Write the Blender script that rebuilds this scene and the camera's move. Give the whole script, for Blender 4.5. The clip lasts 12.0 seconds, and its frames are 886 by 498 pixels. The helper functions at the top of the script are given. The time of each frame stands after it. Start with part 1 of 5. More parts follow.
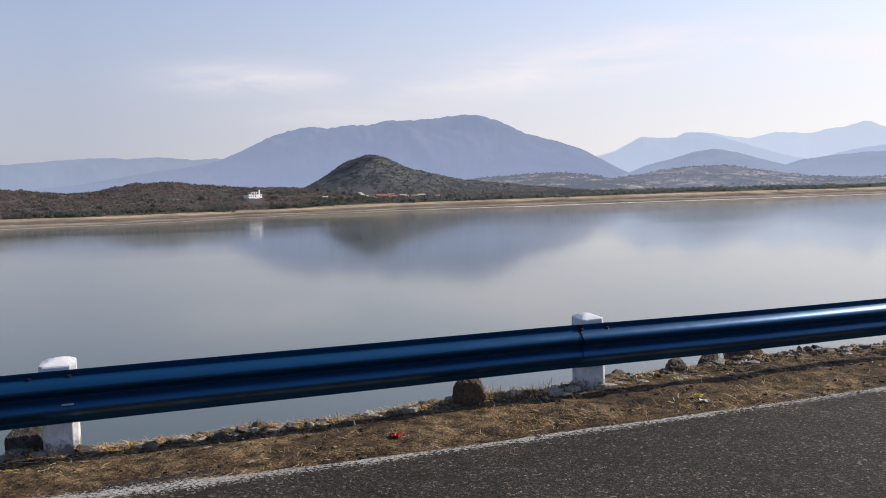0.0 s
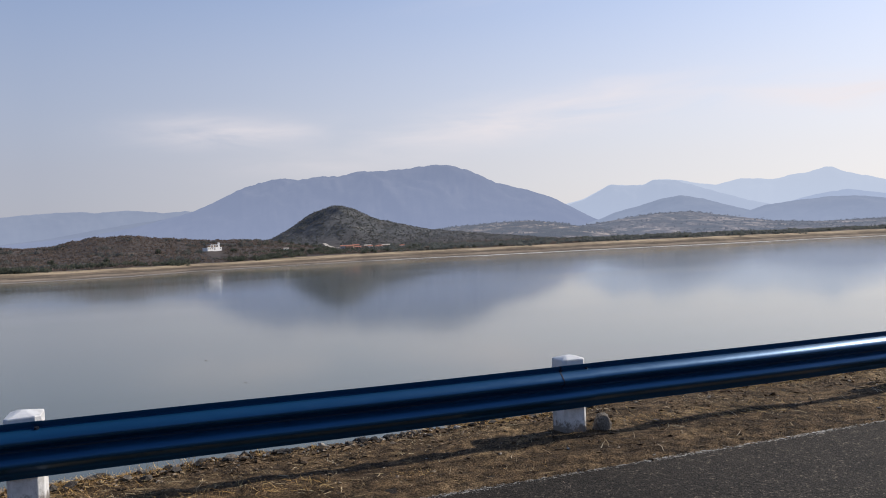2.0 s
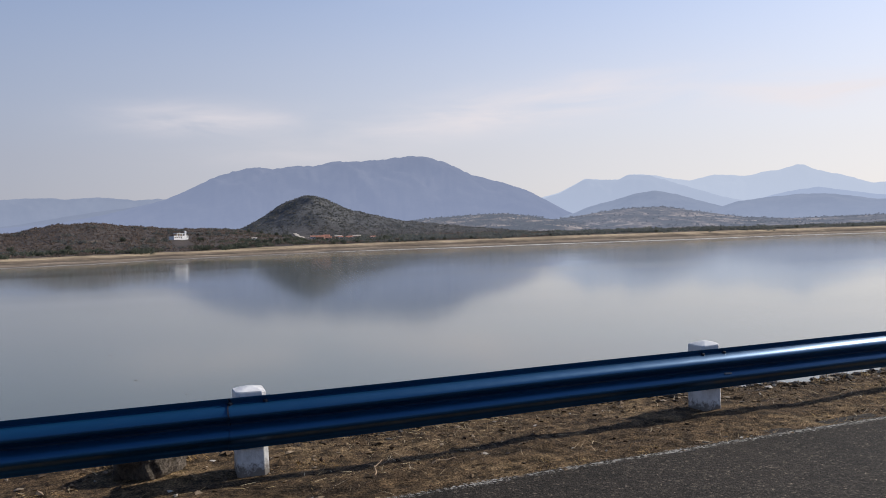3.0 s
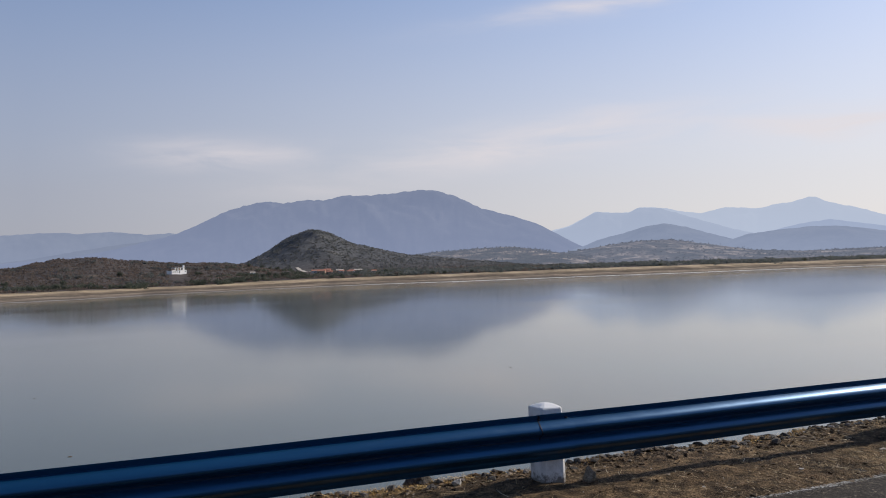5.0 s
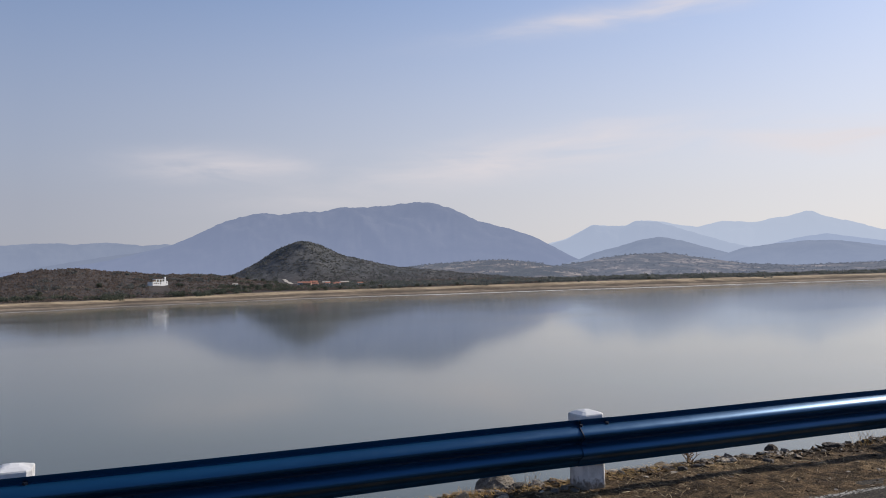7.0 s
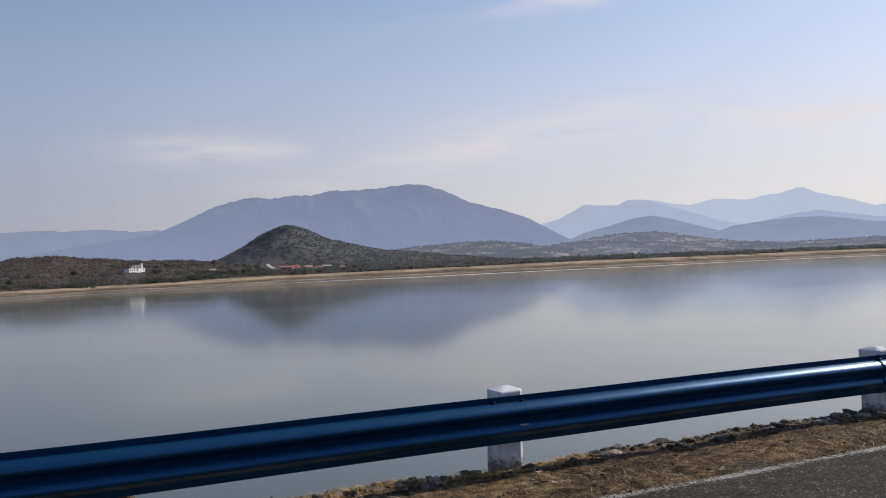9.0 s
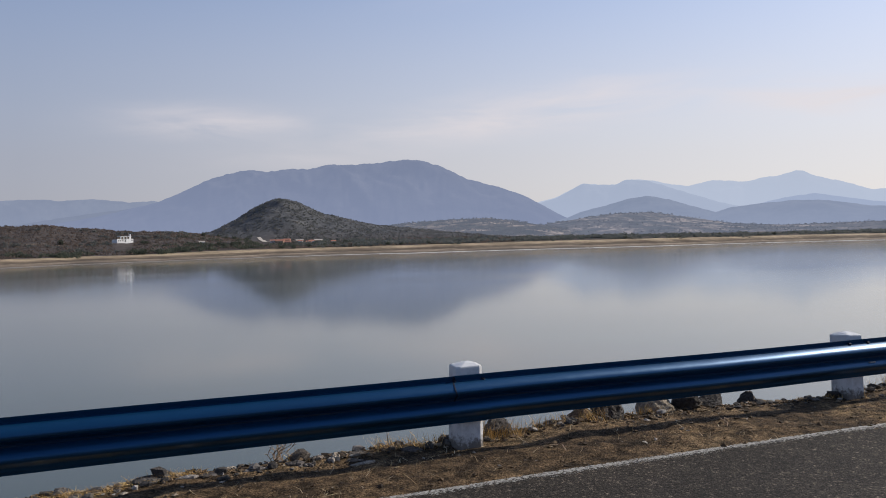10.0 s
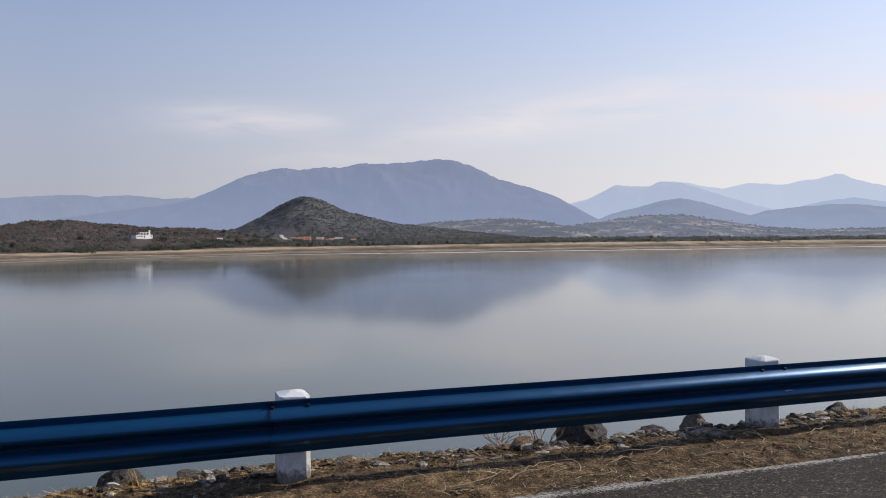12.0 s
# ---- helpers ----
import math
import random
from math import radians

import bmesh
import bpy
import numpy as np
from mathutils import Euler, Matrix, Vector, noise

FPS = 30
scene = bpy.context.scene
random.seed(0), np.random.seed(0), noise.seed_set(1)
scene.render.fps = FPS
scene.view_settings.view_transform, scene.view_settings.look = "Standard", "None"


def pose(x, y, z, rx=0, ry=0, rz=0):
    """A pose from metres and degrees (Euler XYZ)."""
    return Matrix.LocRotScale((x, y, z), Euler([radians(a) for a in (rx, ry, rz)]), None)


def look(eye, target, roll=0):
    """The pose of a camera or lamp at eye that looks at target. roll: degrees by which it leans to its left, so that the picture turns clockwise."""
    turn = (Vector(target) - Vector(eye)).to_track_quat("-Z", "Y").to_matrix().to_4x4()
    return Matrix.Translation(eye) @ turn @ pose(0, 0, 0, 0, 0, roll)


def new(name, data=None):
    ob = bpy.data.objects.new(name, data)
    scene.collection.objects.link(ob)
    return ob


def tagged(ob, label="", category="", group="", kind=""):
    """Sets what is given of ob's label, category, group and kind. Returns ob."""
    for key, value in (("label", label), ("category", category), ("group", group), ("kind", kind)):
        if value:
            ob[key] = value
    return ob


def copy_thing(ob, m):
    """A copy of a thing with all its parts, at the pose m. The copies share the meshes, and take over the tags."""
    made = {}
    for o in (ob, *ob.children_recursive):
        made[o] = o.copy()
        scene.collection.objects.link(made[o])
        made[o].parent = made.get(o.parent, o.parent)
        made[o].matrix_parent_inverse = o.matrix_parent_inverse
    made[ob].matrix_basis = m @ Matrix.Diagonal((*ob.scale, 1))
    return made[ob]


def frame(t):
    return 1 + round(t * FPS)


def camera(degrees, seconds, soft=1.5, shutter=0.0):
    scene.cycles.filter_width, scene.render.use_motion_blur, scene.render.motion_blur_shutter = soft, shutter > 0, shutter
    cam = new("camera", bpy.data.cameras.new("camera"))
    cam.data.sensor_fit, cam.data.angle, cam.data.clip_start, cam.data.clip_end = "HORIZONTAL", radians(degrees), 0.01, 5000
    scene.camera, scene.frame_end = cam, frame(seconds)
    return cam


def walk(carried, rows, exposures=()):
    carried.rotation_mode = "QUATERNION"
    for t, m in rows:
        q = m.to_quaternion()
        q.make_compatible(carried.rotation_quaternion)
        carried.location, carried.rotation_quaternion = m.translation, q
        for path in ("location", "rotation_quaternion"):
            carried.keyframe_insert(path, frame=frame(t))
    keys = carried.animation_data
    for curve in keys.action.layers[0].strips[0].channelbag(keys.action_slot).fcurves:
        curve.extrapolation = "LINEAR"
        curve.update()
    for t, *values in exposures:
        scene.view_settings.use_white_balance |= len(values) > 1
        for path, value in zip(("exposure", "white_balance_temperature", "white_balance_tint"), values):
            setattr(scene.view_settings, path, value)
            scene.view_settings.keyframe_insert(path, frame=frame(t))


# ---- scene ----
cam = camera(59.0, 12.0, 1.0)
PATH = [
    (0, (0.649, -4.878, 1.427), (3.930, 4.543, 0.746), -1.46),
    (0.5, (4.964, -4.903, 1.401), (8.435, 4.466, 0.979), -0.76),
    (1, (9.253, -4.909, 1.398), (12.879, 4.406, 1.142), -1.49),
    (1.5, (13.828, -4.890, 1.385), (17.262, 4.497, 1.102), -1.42),
    (2, (18.132, -4.860, 1.380), (21.734, 4.468, 1.317), -2.27),
    (2.5, (22.765, -4.798, 1.399), (26.583, 4.437, 1.036), -0.83),
    (3, (27.247, -4.733, 1.414), (31.123, 4.483, 1.236), -1.48),
    (5, (46.324, -4.640, 1.480), (50.056, 4.634, 1.733), -1.61),
    (5.5, (51.253, -4.599, 1.458), (55.012, 4.660, 1.841), -1.14),
    (6, (56.881, -4.590, 1.432), (60.605, 4.683, 1.818), -1.36),
    (6.5, (61.927, -4.570, 1.425), (65.698, 4.684, 1.810), -1.11),
    (7, (67.026, -4.579, 1.440), (70.763, 4.687, 1.850), -1.33),
    (9, (88.613, -4.627, 1.378), (92.395, 4.628, 1.555), -2.17),
    (9.5, (93.966, -4.635, 1.382), (97.739, 4.625, 1.517), -1.89),
    (10, (99.345, -4.645, 1.374), (103.142, 4.606, 1.249), -1.09),
    (10.5, (105.163, -4.635, 1.380), (109.052, 4.576, 1.197), -0.95),
    (11, (110.640, -4.613, 1.402), (114.363, 4.666, 1.249), -1.91),
    (11.5, (116.149, -4.594, 1.410), (119.868, 4.684, 1.108), -0.77),
    (12, (121.699, -4.569, 1.416), (125.091, 4.837, 1.294), -0.30),
]
walk(cam, [(t, look(eye, target, roll)) for t, eye, target, roll in PATH],
     exposures=[(0.0, 0.32), (0.5, 0.26), (1.0, 0.18), (2.0, 0.14), (2.5, 0.05), (3.0, 0.10), (5.0, -0.04), (7.0, -0.04), (9.0, -0.02), (9.5, -0.07), (10.0, -0.03), (11.0, 0.05), (12.0, 0.12)])

# ---------------------------------------------------------------- world and light
SUN_AZ, SUN_EL = 84.0, 35.0          # degrees clockwise from +y, and above the horizon
world = bpy.data.worlds.new("sky")
scene.world = world
world.use_nodes = True
wn, wl = world.node_tree.nodes, world.node_tree.links
wn.clear()
w_out = wn.new("ShaderNodeOutputWorld")
w_bg = wn.new("ShaderNodeBackground")
w_bg.inputs["Strength"].default_value = 0.1
w_sky = wn.new("ShaderNodeTexSky")
w_sky.sky_type = "NISHITA"
w_sky.sun_disc = False
w_sky.sun_elevation = radians(SUN_EL)
w_sky.sun_rotation = radians(SUN_AZ)
w_sky.altitude = 900
w_sky.air_density = 1.0
w_sky.dust_density = 1.2
w_sky.ozone_density = 2.0
w_tint = wn.new("ShaderNodeMixRGB")
w_tint.blend_type = "MULTIPLY"
w_tint.inputs["Fac"].default_value = 1.0
w_tint.inputs["Color2"].default_value = (1.39, 1.38, 1.46, 1)
w_co = wn.new("ShaderNodeTexCoord")
# dry-season haze: thick at the horizon, whiter towards the sun
w_xyz = wn.new("ShaderNodeSeparateXYZ")
w_thick = wn.new("ShaderNodeValToRGB")
for p, v in ((0.1, 0.85), (0.21, 0.58)):
    w_thick.color_ramp.elements.new(p).color = (v, v, v, 1)
for e, (p, v) in zip((w_thick.color_ramp.elements[0], w_thick.color_ramp.elements[-1]), ((0.0, 0.95), (0.42, 0.0))):
    e.position, e.color = p, (v, v, v, 1)
w_dot = wn.new("ShaderNodeVectorMath")
w_dot.operation = "DOT_PRODUCT"
w_dot.inputs[1].default_value = (math.sin(radians(SUN_AZ)), math.cos(radians(SUN_AZ)), 0.0)
w_side = wn.new("ShaderNodeValToRGB")
w_side.color_ramp.elements[0].color = (3.76, 3.77, 4.42, 1)
w_side.color_ramp.elements[1].color = (8.1, 7.6, 7.5, 1)
w_side.color_ramp.elements[0].position, w_side.color_ramp.elements[1].position = 0.0, 0.95
w_haze = wn.new("ShaderNodeMixRGB")
# thin streaks of high cloud: bearing, height, half length, half width in degrees, slope, strength
STREAKS = [(6.5, 8.5, 5.0, 0.9, 0.0, 0.8), (25.0, 8.2, 8.0, 1.1, 0.08, 0.65), (33.0, 10.0, 8.0, 1.2, 0.05, 0.65), (49.0, 8.8, 6.5, 1.1, 0.0, 0.8), (38.0, 18.4, 9.0, 0.7, 0.05, 1.0), (12.0, 5.9, 7.0, 0.7, 0.0, 0.22)]
w_map = wn.new("ShaderNodeMapping")
w_map.inputs["Scale"].default_value = (1.0, 1.0, 5.0)
w_no = wn.new("ShaderNodeTexNoise")
w_no.inputs["Scale"].default_value = 7.0
w_no.inputs["Detail"].default_value = 5.0
w_no.inputs["Roughness"].default_value = 0.52
w_no.inputs["Distortion"].default_value = 0.6
w_soft = wn.new("ShaderNodeMapRange")
w_soft.inputs["From Min"].default_value, w_soft.inputs["From Max"].default_value = 0.30, 0.72


def w_math(op, a, c=0.0):
    x = wn.new("ShaderNodeMath")
    x.operation = op
    for i, v in enumerate((a, c)):
        if isinstance(v, (int, float)):
            x.inputs[i].default_value = v
        else:
            wl.new(v, x.inputs[i])
    return x.outputs["Value"]


def w_along(v):
    x = wn.new("ShaderNodeVectorMath")
    x.operation = "DOT_PRODUCT"
    x.inputs[1].default_value = v
    wl.new(w_co.outputs["Generated"], x.inputs[0])
    return x.outputs["Value"]


cloud = None
for bearing, high, half, wide, slope, strength in STREAKS:
    a, e = radians(bearing), radians(high)
    right, mid = Vector((math.cos(a), -math.sin(a), 0)), Vector((math.sin(a) * math.cos(e), math.cos(a) * math.cos(e), math.sin(e)))
    above = right.cross(mid)
    ax, up = (right + slope * above).normalized(), (above - slope * right).normalized()
    u = w_math("MULTIPLY", w_along(ax), 1 / radians(half))
    v = w_math("MULTIPLY", w_along(up), 1 / radians(wide))
    d = w_math("ADD", w_math("MULTIPLY", u, u), w_math("MULTIPLY", v, v))
    ahead = w_math("GREATER_THAN", w_along(mid), 0.5)
    one = w_math("MULTIPLY", w_math("POWER", 2.718, w_math("MULTIPLY", d, -0.8)), w_math("MULTIPLY", ahead, strength))
    cloud = one if cloud is None else w_math("ADD", cloud, one)
w_mix = wn.new("ShaderNodeMixRGB")
w_mix.inputs["Color2"].default_value = (8.0, 7.35, 7.45, 1)
wl.new(w_sky.outputs["Color"], w_tint.inputs["Color1"])
wl.new(w_co.outputs["Generated"], w_xyz.inputs["Vector"])
wl.new(w_xyz.outputs["Z"], w_thick.inputs["Fac"])
wl.new(w_co.outputs["Generated"], w_dot.inputs[0])
wl.new(w_dot.outputs["Value"], w_side.inputs["Fac"])
wl.new(w_thick.outputs["Color"], w_haze.inputs["Fac"])
wl.new(w_tint.outputs["Color"], w_haze.inputs["Color1"])
wl.new(w_side.outputs["Color"], w_haze.inputs["Color2"])
wl.new(w_co.outputs["Generated"], w_map.inputs["Vector"])
wl.new(w_map.outputs["Vector"], w_no.inputs["Vector"])
wl.new(w_no.outputs["Fac"], w_soft.inputs["Value"])
wl.new(w_math("MULTIPLY", cloud, w_soft.outputs["Result"]), w_mix.inputs["Fac"])
wl.new(w_haze.outputs["Color"], w_mix.inputs["Color1"])
wl.new(w_mix.outputs["Color"], w_bg.inputs["Color"])
wl.new(w_bg.outputs["Background"], w_out.inputs["Surface"])

sun_data = bpy.data.lights.new("sun", "SUN")
sun_data.energy, sun_data.angle, sun_data.color = 4.2, radians(0.6), (1.0, 0.93, 0.83)
sun = new("sun", sun_data)
az, el = radians(SUN_AZ), radians(SUN_EL)
to_sun = Vector((math.sin(az) * math.cos(el), math.cos(az) * math.cos(el), math.sin(el)))
sun.matrix_world = look((0, 0, 60), Vector((0, 0, 60)) - to_sun)

# ---------------------------------------------------------------- helpers
rng = np.random.default_rng(7)


def part(name, bm, material, parent=None, label="", smooth=False, at=None):
    """Links a bmesh as one mesh object, under a thing or a part if one is given."""
    me = bpy.data.meshes.new(name)
    bm.to_mesh(me)
    bm.free()
    if smooth:
        me.polygons.foreach_set("use_smooth", [True] * len(me.polygons))
    me.materials.append(material)
    ob = new(name, me)
    if at is not None:
        ob.matrix_basis = at
    if parent is not None:
        ob.parent = parent
    if label:
        ob["label"] = label
    return ob


def empty(name, at):
    ob = new(name)
    ob.matrix_basis = at
    ob.empty_display_size = 0.2
    return ob


def box(bm, x0, x1, y0, y1, z0, z1, bevel=0.0):
    m = Matrix.Translation(((x0 + x1) / 2, (y0 + y1) / 2, (z0 + z1) / 2)) @ Matrix.Diagonal((x1 - x0, y1 - y0, z1 - z0, 1))
    got = bmesh.ops.create_cube(bm, size=1.0, matrix=m)["verts"]
    if bevel:
        edges = list({e for v in got for e in v.link_edges})
        bmesh.ops.bevel(bm, geom=edges, offset=bevel, segments=1, affect="EDGES")


def sheet(name, pts, material, smooth=True):
    """A grid of points (rows, columns, 3) as one mesh object."""
    nu, nv = pts.shape[:2]
    idx = np.arange(nu * nv).reshape(nu, nv)
    quads = np.stack([idx[:-1, :-1], idx[1:, :-1], idx[1:, 1:], idx[:-1, 1:]], -1).reshape(-1, 4)
    me = bpy.data.meshes.new(name)
    me.from_pydata(pts.reshape(-1, 3).tolist(), [], quads.tolist())
    me.polygons.foreach_set("use_smooth", [smooth] * len(me.polygons))
    me.materials.append(material)
    me.update()
    return new(name, me)


def soup(name, verts, faces, material, smooth=False):
    me = bpy.data.meshes.new(name)
    me.from_pydata(np.asarray(verts).tolist(), [], np.asarray(faces).tolist())
    me.polygons.foreach_set("use_smooth", [smooth] * len(me.polygons))
    me.materials.append(material)
    me.update()
    return new(name, me)


def lattice(ix, iy, seed):
    h = (ix * 374761393 + iy * 668265263 + seed * 982451653) & 0xFFFFFFFF
    h = ((h ^ (h >> 13)) * 1274126177) & 0xFFFFFFFF
    return ((h ^ (h >> 16)) & 0xFFFF) / 65535.0


def wavy(x, y, seed=1, octaves=4):
    """Smooth noise between about -1 and 1 for arrays of places."""
    x, y = np.broadcast_arrays(np.asarray(x, float), np.asarray(y, float))
    total, amp = np.zeros(x.shape), 0.5
    for n in range(octaves):
        fx, fy = np.floor(x).astype(np.int64), np.floor(y).astype(np.int64)
        u, v = x - fx, y - fy
        u, v = u * u * (3 - 2 * u), v * v * (3 - 2 * v)
        a, b = lattice(fx, fy, seed + n), lattice(fx + 1, fy, seed + n)
        c, d = lattice(fx, fy + 1, seed + n), lattice(fx + 1, fy + 1, seed + n)
        total += amp * (2 * (a + (b - a) * u + (c - a) * v + (a - b - c + d) * u * v) - 1)
        x, y, amp = x * 2.03 + 17.1, y * 2.03 + 5.7, amp / 2
    return total


def step(u):
    u = np.clip(u, 0, 1)
    return u * u * (3 - 2 * u)


# ---------------------------------------------------------------- materials
class Mat:
    """A node material with short calls."""

    def __init__(self, name, rough=0.8, spec=0.3, metal=0.0):
        self.m = bpy.data.materials.new(name)
        self.m.use_nodes = True
        self.n, self.l = self.m.node_tree.nodes, self.m.node_tree.links
        self.b = self.n["Principled BSDF"]
        self.b.inputs["Roughness"].default_value = rough
        self.b.inputs["Specular IOR Level"].default_value = spec
        self.b.inputs["Metallic"].default_value = metal
        self.co = self.n.new("ShaderNodeTexCoord")

    def space(self, scale=(1, 1, 1), what="Object"):
        mp = self.n.new("ShaderNodeMapping")
        mp.inputs["Scale"].default_value = scale
        self.l.new(self.co.outputs[what], mp.inputs["Vector"])
        return mp.outputs["Vector"]

    def noise(self, scale, detail=4.0, rough=0.55, vec=None, distortion=0.0):
        t = self.n.new("ShaderNodeTexNoise")
        t.inputs["Scale"].default_value = scale
        t.inputs["Detail"].default_value = detail
        t.inputs["Roughness"].default_value = rough
        t.inputs["Distortion"].default_value = distortion
        self.l.new(vec if vec is not None else self.co.outputs["Object"], t.inputs["Vector"])
        return t.outputs["Fac"]

    def cells(self, scale, vec=None, out="Distance"):
        t = self.n.new("ShaderNodeTexVoronoi")
        t.inputs["Scale"].default_value = scale
        self.l.new(vec if vec is not None else self.co.outputs["Object"], t.inputs["Vector"])
        return t.outputs[out]

    def ramp(self, fac, *stops):
        r = self.n.new("ShaderNodeValToRGB")
        while len(r.color_ramp.elements) < len(stops):
            r.color_ramp.elements.new(0.5)
        for e, (p, c) in zip(r.color_ramp.elements, stops):
            e.position = p
            e.color = (*c, 1) if isinstance(c, tuple) else (c, c, c, 1)
        self.l.new(fac, r.inputs["Fac"])
        return r.outputs["Color"]

    def mix(self, fac, a, b, kind="MIX"):
        x = self.n.new("ShaderNodeMixRGB")
        x.blend_type = kind
        for sock, v in (("Fac", fac), ("Color1", a), ("Color2", b)):
            if isinstance(v, (int, float)):
                x.inputs[sock].default_value = v if sock == "Fac" else (v, v, v, 1)
            elif isinstance(v, tuple):
                x.inputs[sock].default_value = (*v, 1)
            else:
                self.l.new(v, x.inputs[sock])
        return x.outputs["Color"]

    def math(self, op, a, b=0.0, clamp=False):
        x = self.n.new("ShaderNodeMath")
        x.operation, x.use_clamp = op, clamp
        for i, v in enumerate((a, b)):
            if isinstance(v, (int, float)):
                x.inputs[i].default_value = v
            else:
                self.l.new(v, x.inputs[i])
        return x.outputs["Value"]

    def height(self):
        g, s = self.n.new("ShaderNodeNewGeometry"), self.n.new("ShaderNodeSeparateXYZ")
        self.l.new(g.outputs["Position"], s.inputs["Vector"])
        return s.outputs["Z"]

    def island(self):
        return self.n.new("ShaderNodeNewGeometry").outputs["Random Per Island"]

    def each(self):
        return self.n.new("ShaderNodeObjectInfo").outputs["Random"]

    def color(self, c):
        if isinstance(c, tuple):
            self.b.inputs["Base Color"].default_value = (*c, 1)
        else:
            self.l.new(c, self.b.inputs["Base Color"])
        return self

    def rough(self, r):
        self.l.new(r, self.b.inputs["Roughness"])
        return self

    def bump(self, h, dist=0.01, strength=1.0):
        b = self.n.new("ShaderNodeBump")
        b.inputs["Distance"].default_value, b.inputs["Strength"].default_value = dist, strength
        self.l.new(h, b.inputs["Height"])
        self.l.new(b.outputs["Normal"], self.b.inputs["Normal"])
        return self

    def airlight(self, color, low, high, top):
        """Haze painted on a far backdrop: the surface gives way to emission, most of all low down."""
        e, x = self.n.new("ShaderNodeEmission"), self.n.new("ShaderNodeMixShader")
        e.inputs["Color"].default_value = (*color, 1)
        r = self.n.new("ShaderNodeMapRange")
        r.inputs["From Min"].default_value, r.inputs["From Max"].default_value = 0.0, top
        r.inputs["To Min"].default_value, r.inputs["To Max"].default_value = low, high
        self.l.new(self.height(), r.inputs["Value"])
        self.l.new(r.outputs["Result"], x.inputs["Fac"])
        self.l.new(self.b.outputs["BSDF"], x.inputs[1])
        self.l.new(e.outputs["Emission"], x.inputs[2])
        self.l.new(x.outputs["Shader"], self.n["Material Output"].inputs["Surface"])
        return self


def m_asphalt():
    m = Mat("asphalt", 0.85, 0.15)
    big, mid = m.noise(0.6, 5), m.noise(5, 5, 0.65)
    patch = m.ramp(big, (0.3, (0.0205, 0.0165, 0.0125)), (0.7, (0.037, 0.0295, 0.0222)))
    patch = m.mix(1.0, patch, m.ramp(mid, (0.3, 0.7), (0.7, 1.3)), "MULTIPLY")
    g, s = m.n.new("ShaderNodeNewGeometry"), m.n.new("ShaderNodeSeparateXYZ")
    m.l.new(g.outputs["Position"], s.inputs["Vector"])
    # darker on the stretch after the start, paler towards the end
    patch = m.mix(1.0, patch, m.ramp(m.math("DIVIDE", s.outputs["X"], 120.0, True), (0.03, 1.0), (0.09, 0.76), (0.3, 0.85), (0.75, 1.15)), "MULTIPLY")

    def grains(scale, *stops):
        sp = m.n.new("ShaderNodeSeparateColor")
        m.l.new(m.cells(scale, out="Color"), sp.inputs["Color"])
        return m.ramp(sp.outputs["Red"], *stops)

    col = m.mix(1.0, patch, grains(170, (0.0, 0.3), (0.5, 0.75), (0.8, 1.35), (1.0, 3.6)), "MULTIPLY")
    col = m.mix(1.0, col, grains(66, (0.0, 0.5), (0.6, 0.95), (0.86, 1.3), (0.94, 2.1), (1.0, 3.6)), "MULTIPLY")
    fine = m.noise(260, 2)
    h = m.math("ADD", m.math("MULTIPLY", m.cells(85), -0.8), m.math("MULTIPLY", fine, 0.4))
    return m.color(col).bump(h, 0.005, 0.9).m


def m_paint_line():
    """Flecks of old paint: the share that is left is stored along the line and falls to its edges."""
    m = Mat("worn_paint", 0.75, 0.25)
    at = m.n.new("ShaderNodeAttribute")
    at.attribute_name = "cover"
    f = m.math("ADD", m.math("MULTIPLY", m.noise(60, 5, 0.8, m.space((0.7, 1, 1))), 2.2), m.math("MULTIPLY", m.noise(3.0, 4), 0.4))
    mask = m.ramp(m.math("MULTIPLY", m.math("ADD", f, at.outputs["Fac"]), 0.5), (0.80, 0.0), (0.84, 1.0))
    white = m.ramp(m.noise(70, 3), (0.3, (0.20, 0.187, 0.165)), (0.7, (0.44, 0.418, 0.372)))
    m.l.new(mask, m.b.inputs["Alpha"])
    return m.color(white).bump(m.noise(120, 3), 0.004).m


def m_dirt():
    m = Mat("dry_dirt", 0.95, 0.15)
    big = m.noise(1.3, 6, 0.6)
    mid = m.noise(9, 6, 0.65)
    fine = m.noise(75, 5, 0.7)
    c1 = m.ramp(big, (0.32, (0.074, 0.049, 0.028)), (0.52, (0.156, 0.102, 0.054)), (0.74, (0.33, 0.226, 0.118)))
    c2 = m.ramp(mid, (0.38, 0.30), (0.5, 0.85), (0.62, 1.55))
    c3 = m.ramp(fine, (0.36, 0.16), (0.5, 0.8), (0.6, 1.4), (0.70, 2.5))
    col = m.mix(1.0, m.mix(1.0, c1, c2, "MULTIPLY"), c3, "MULTIPLY")
    g, s = m.n.new("ShaderNodeNewGeometry"), m.n.new("ShaderNodeSeparateXYZ")
    m.l.new(g.outputs["Position"], s.inputs["Vector"])
    # paler soil on the last stretch
    col = m.mix(1.0, col, m.ramp(m.math("DIVIDE", s.outputs["X"], 120.0, True), (0.3, 0.95), (0.8, 1.1)), "MULTIPLY")
    h = m.math("ADD", m.math("MULTIPLY", mid, 0.6), m.math("MULTIPLY", fine, 0.5))
    return m.color(col).bump(h, 0.08, 1.0).m


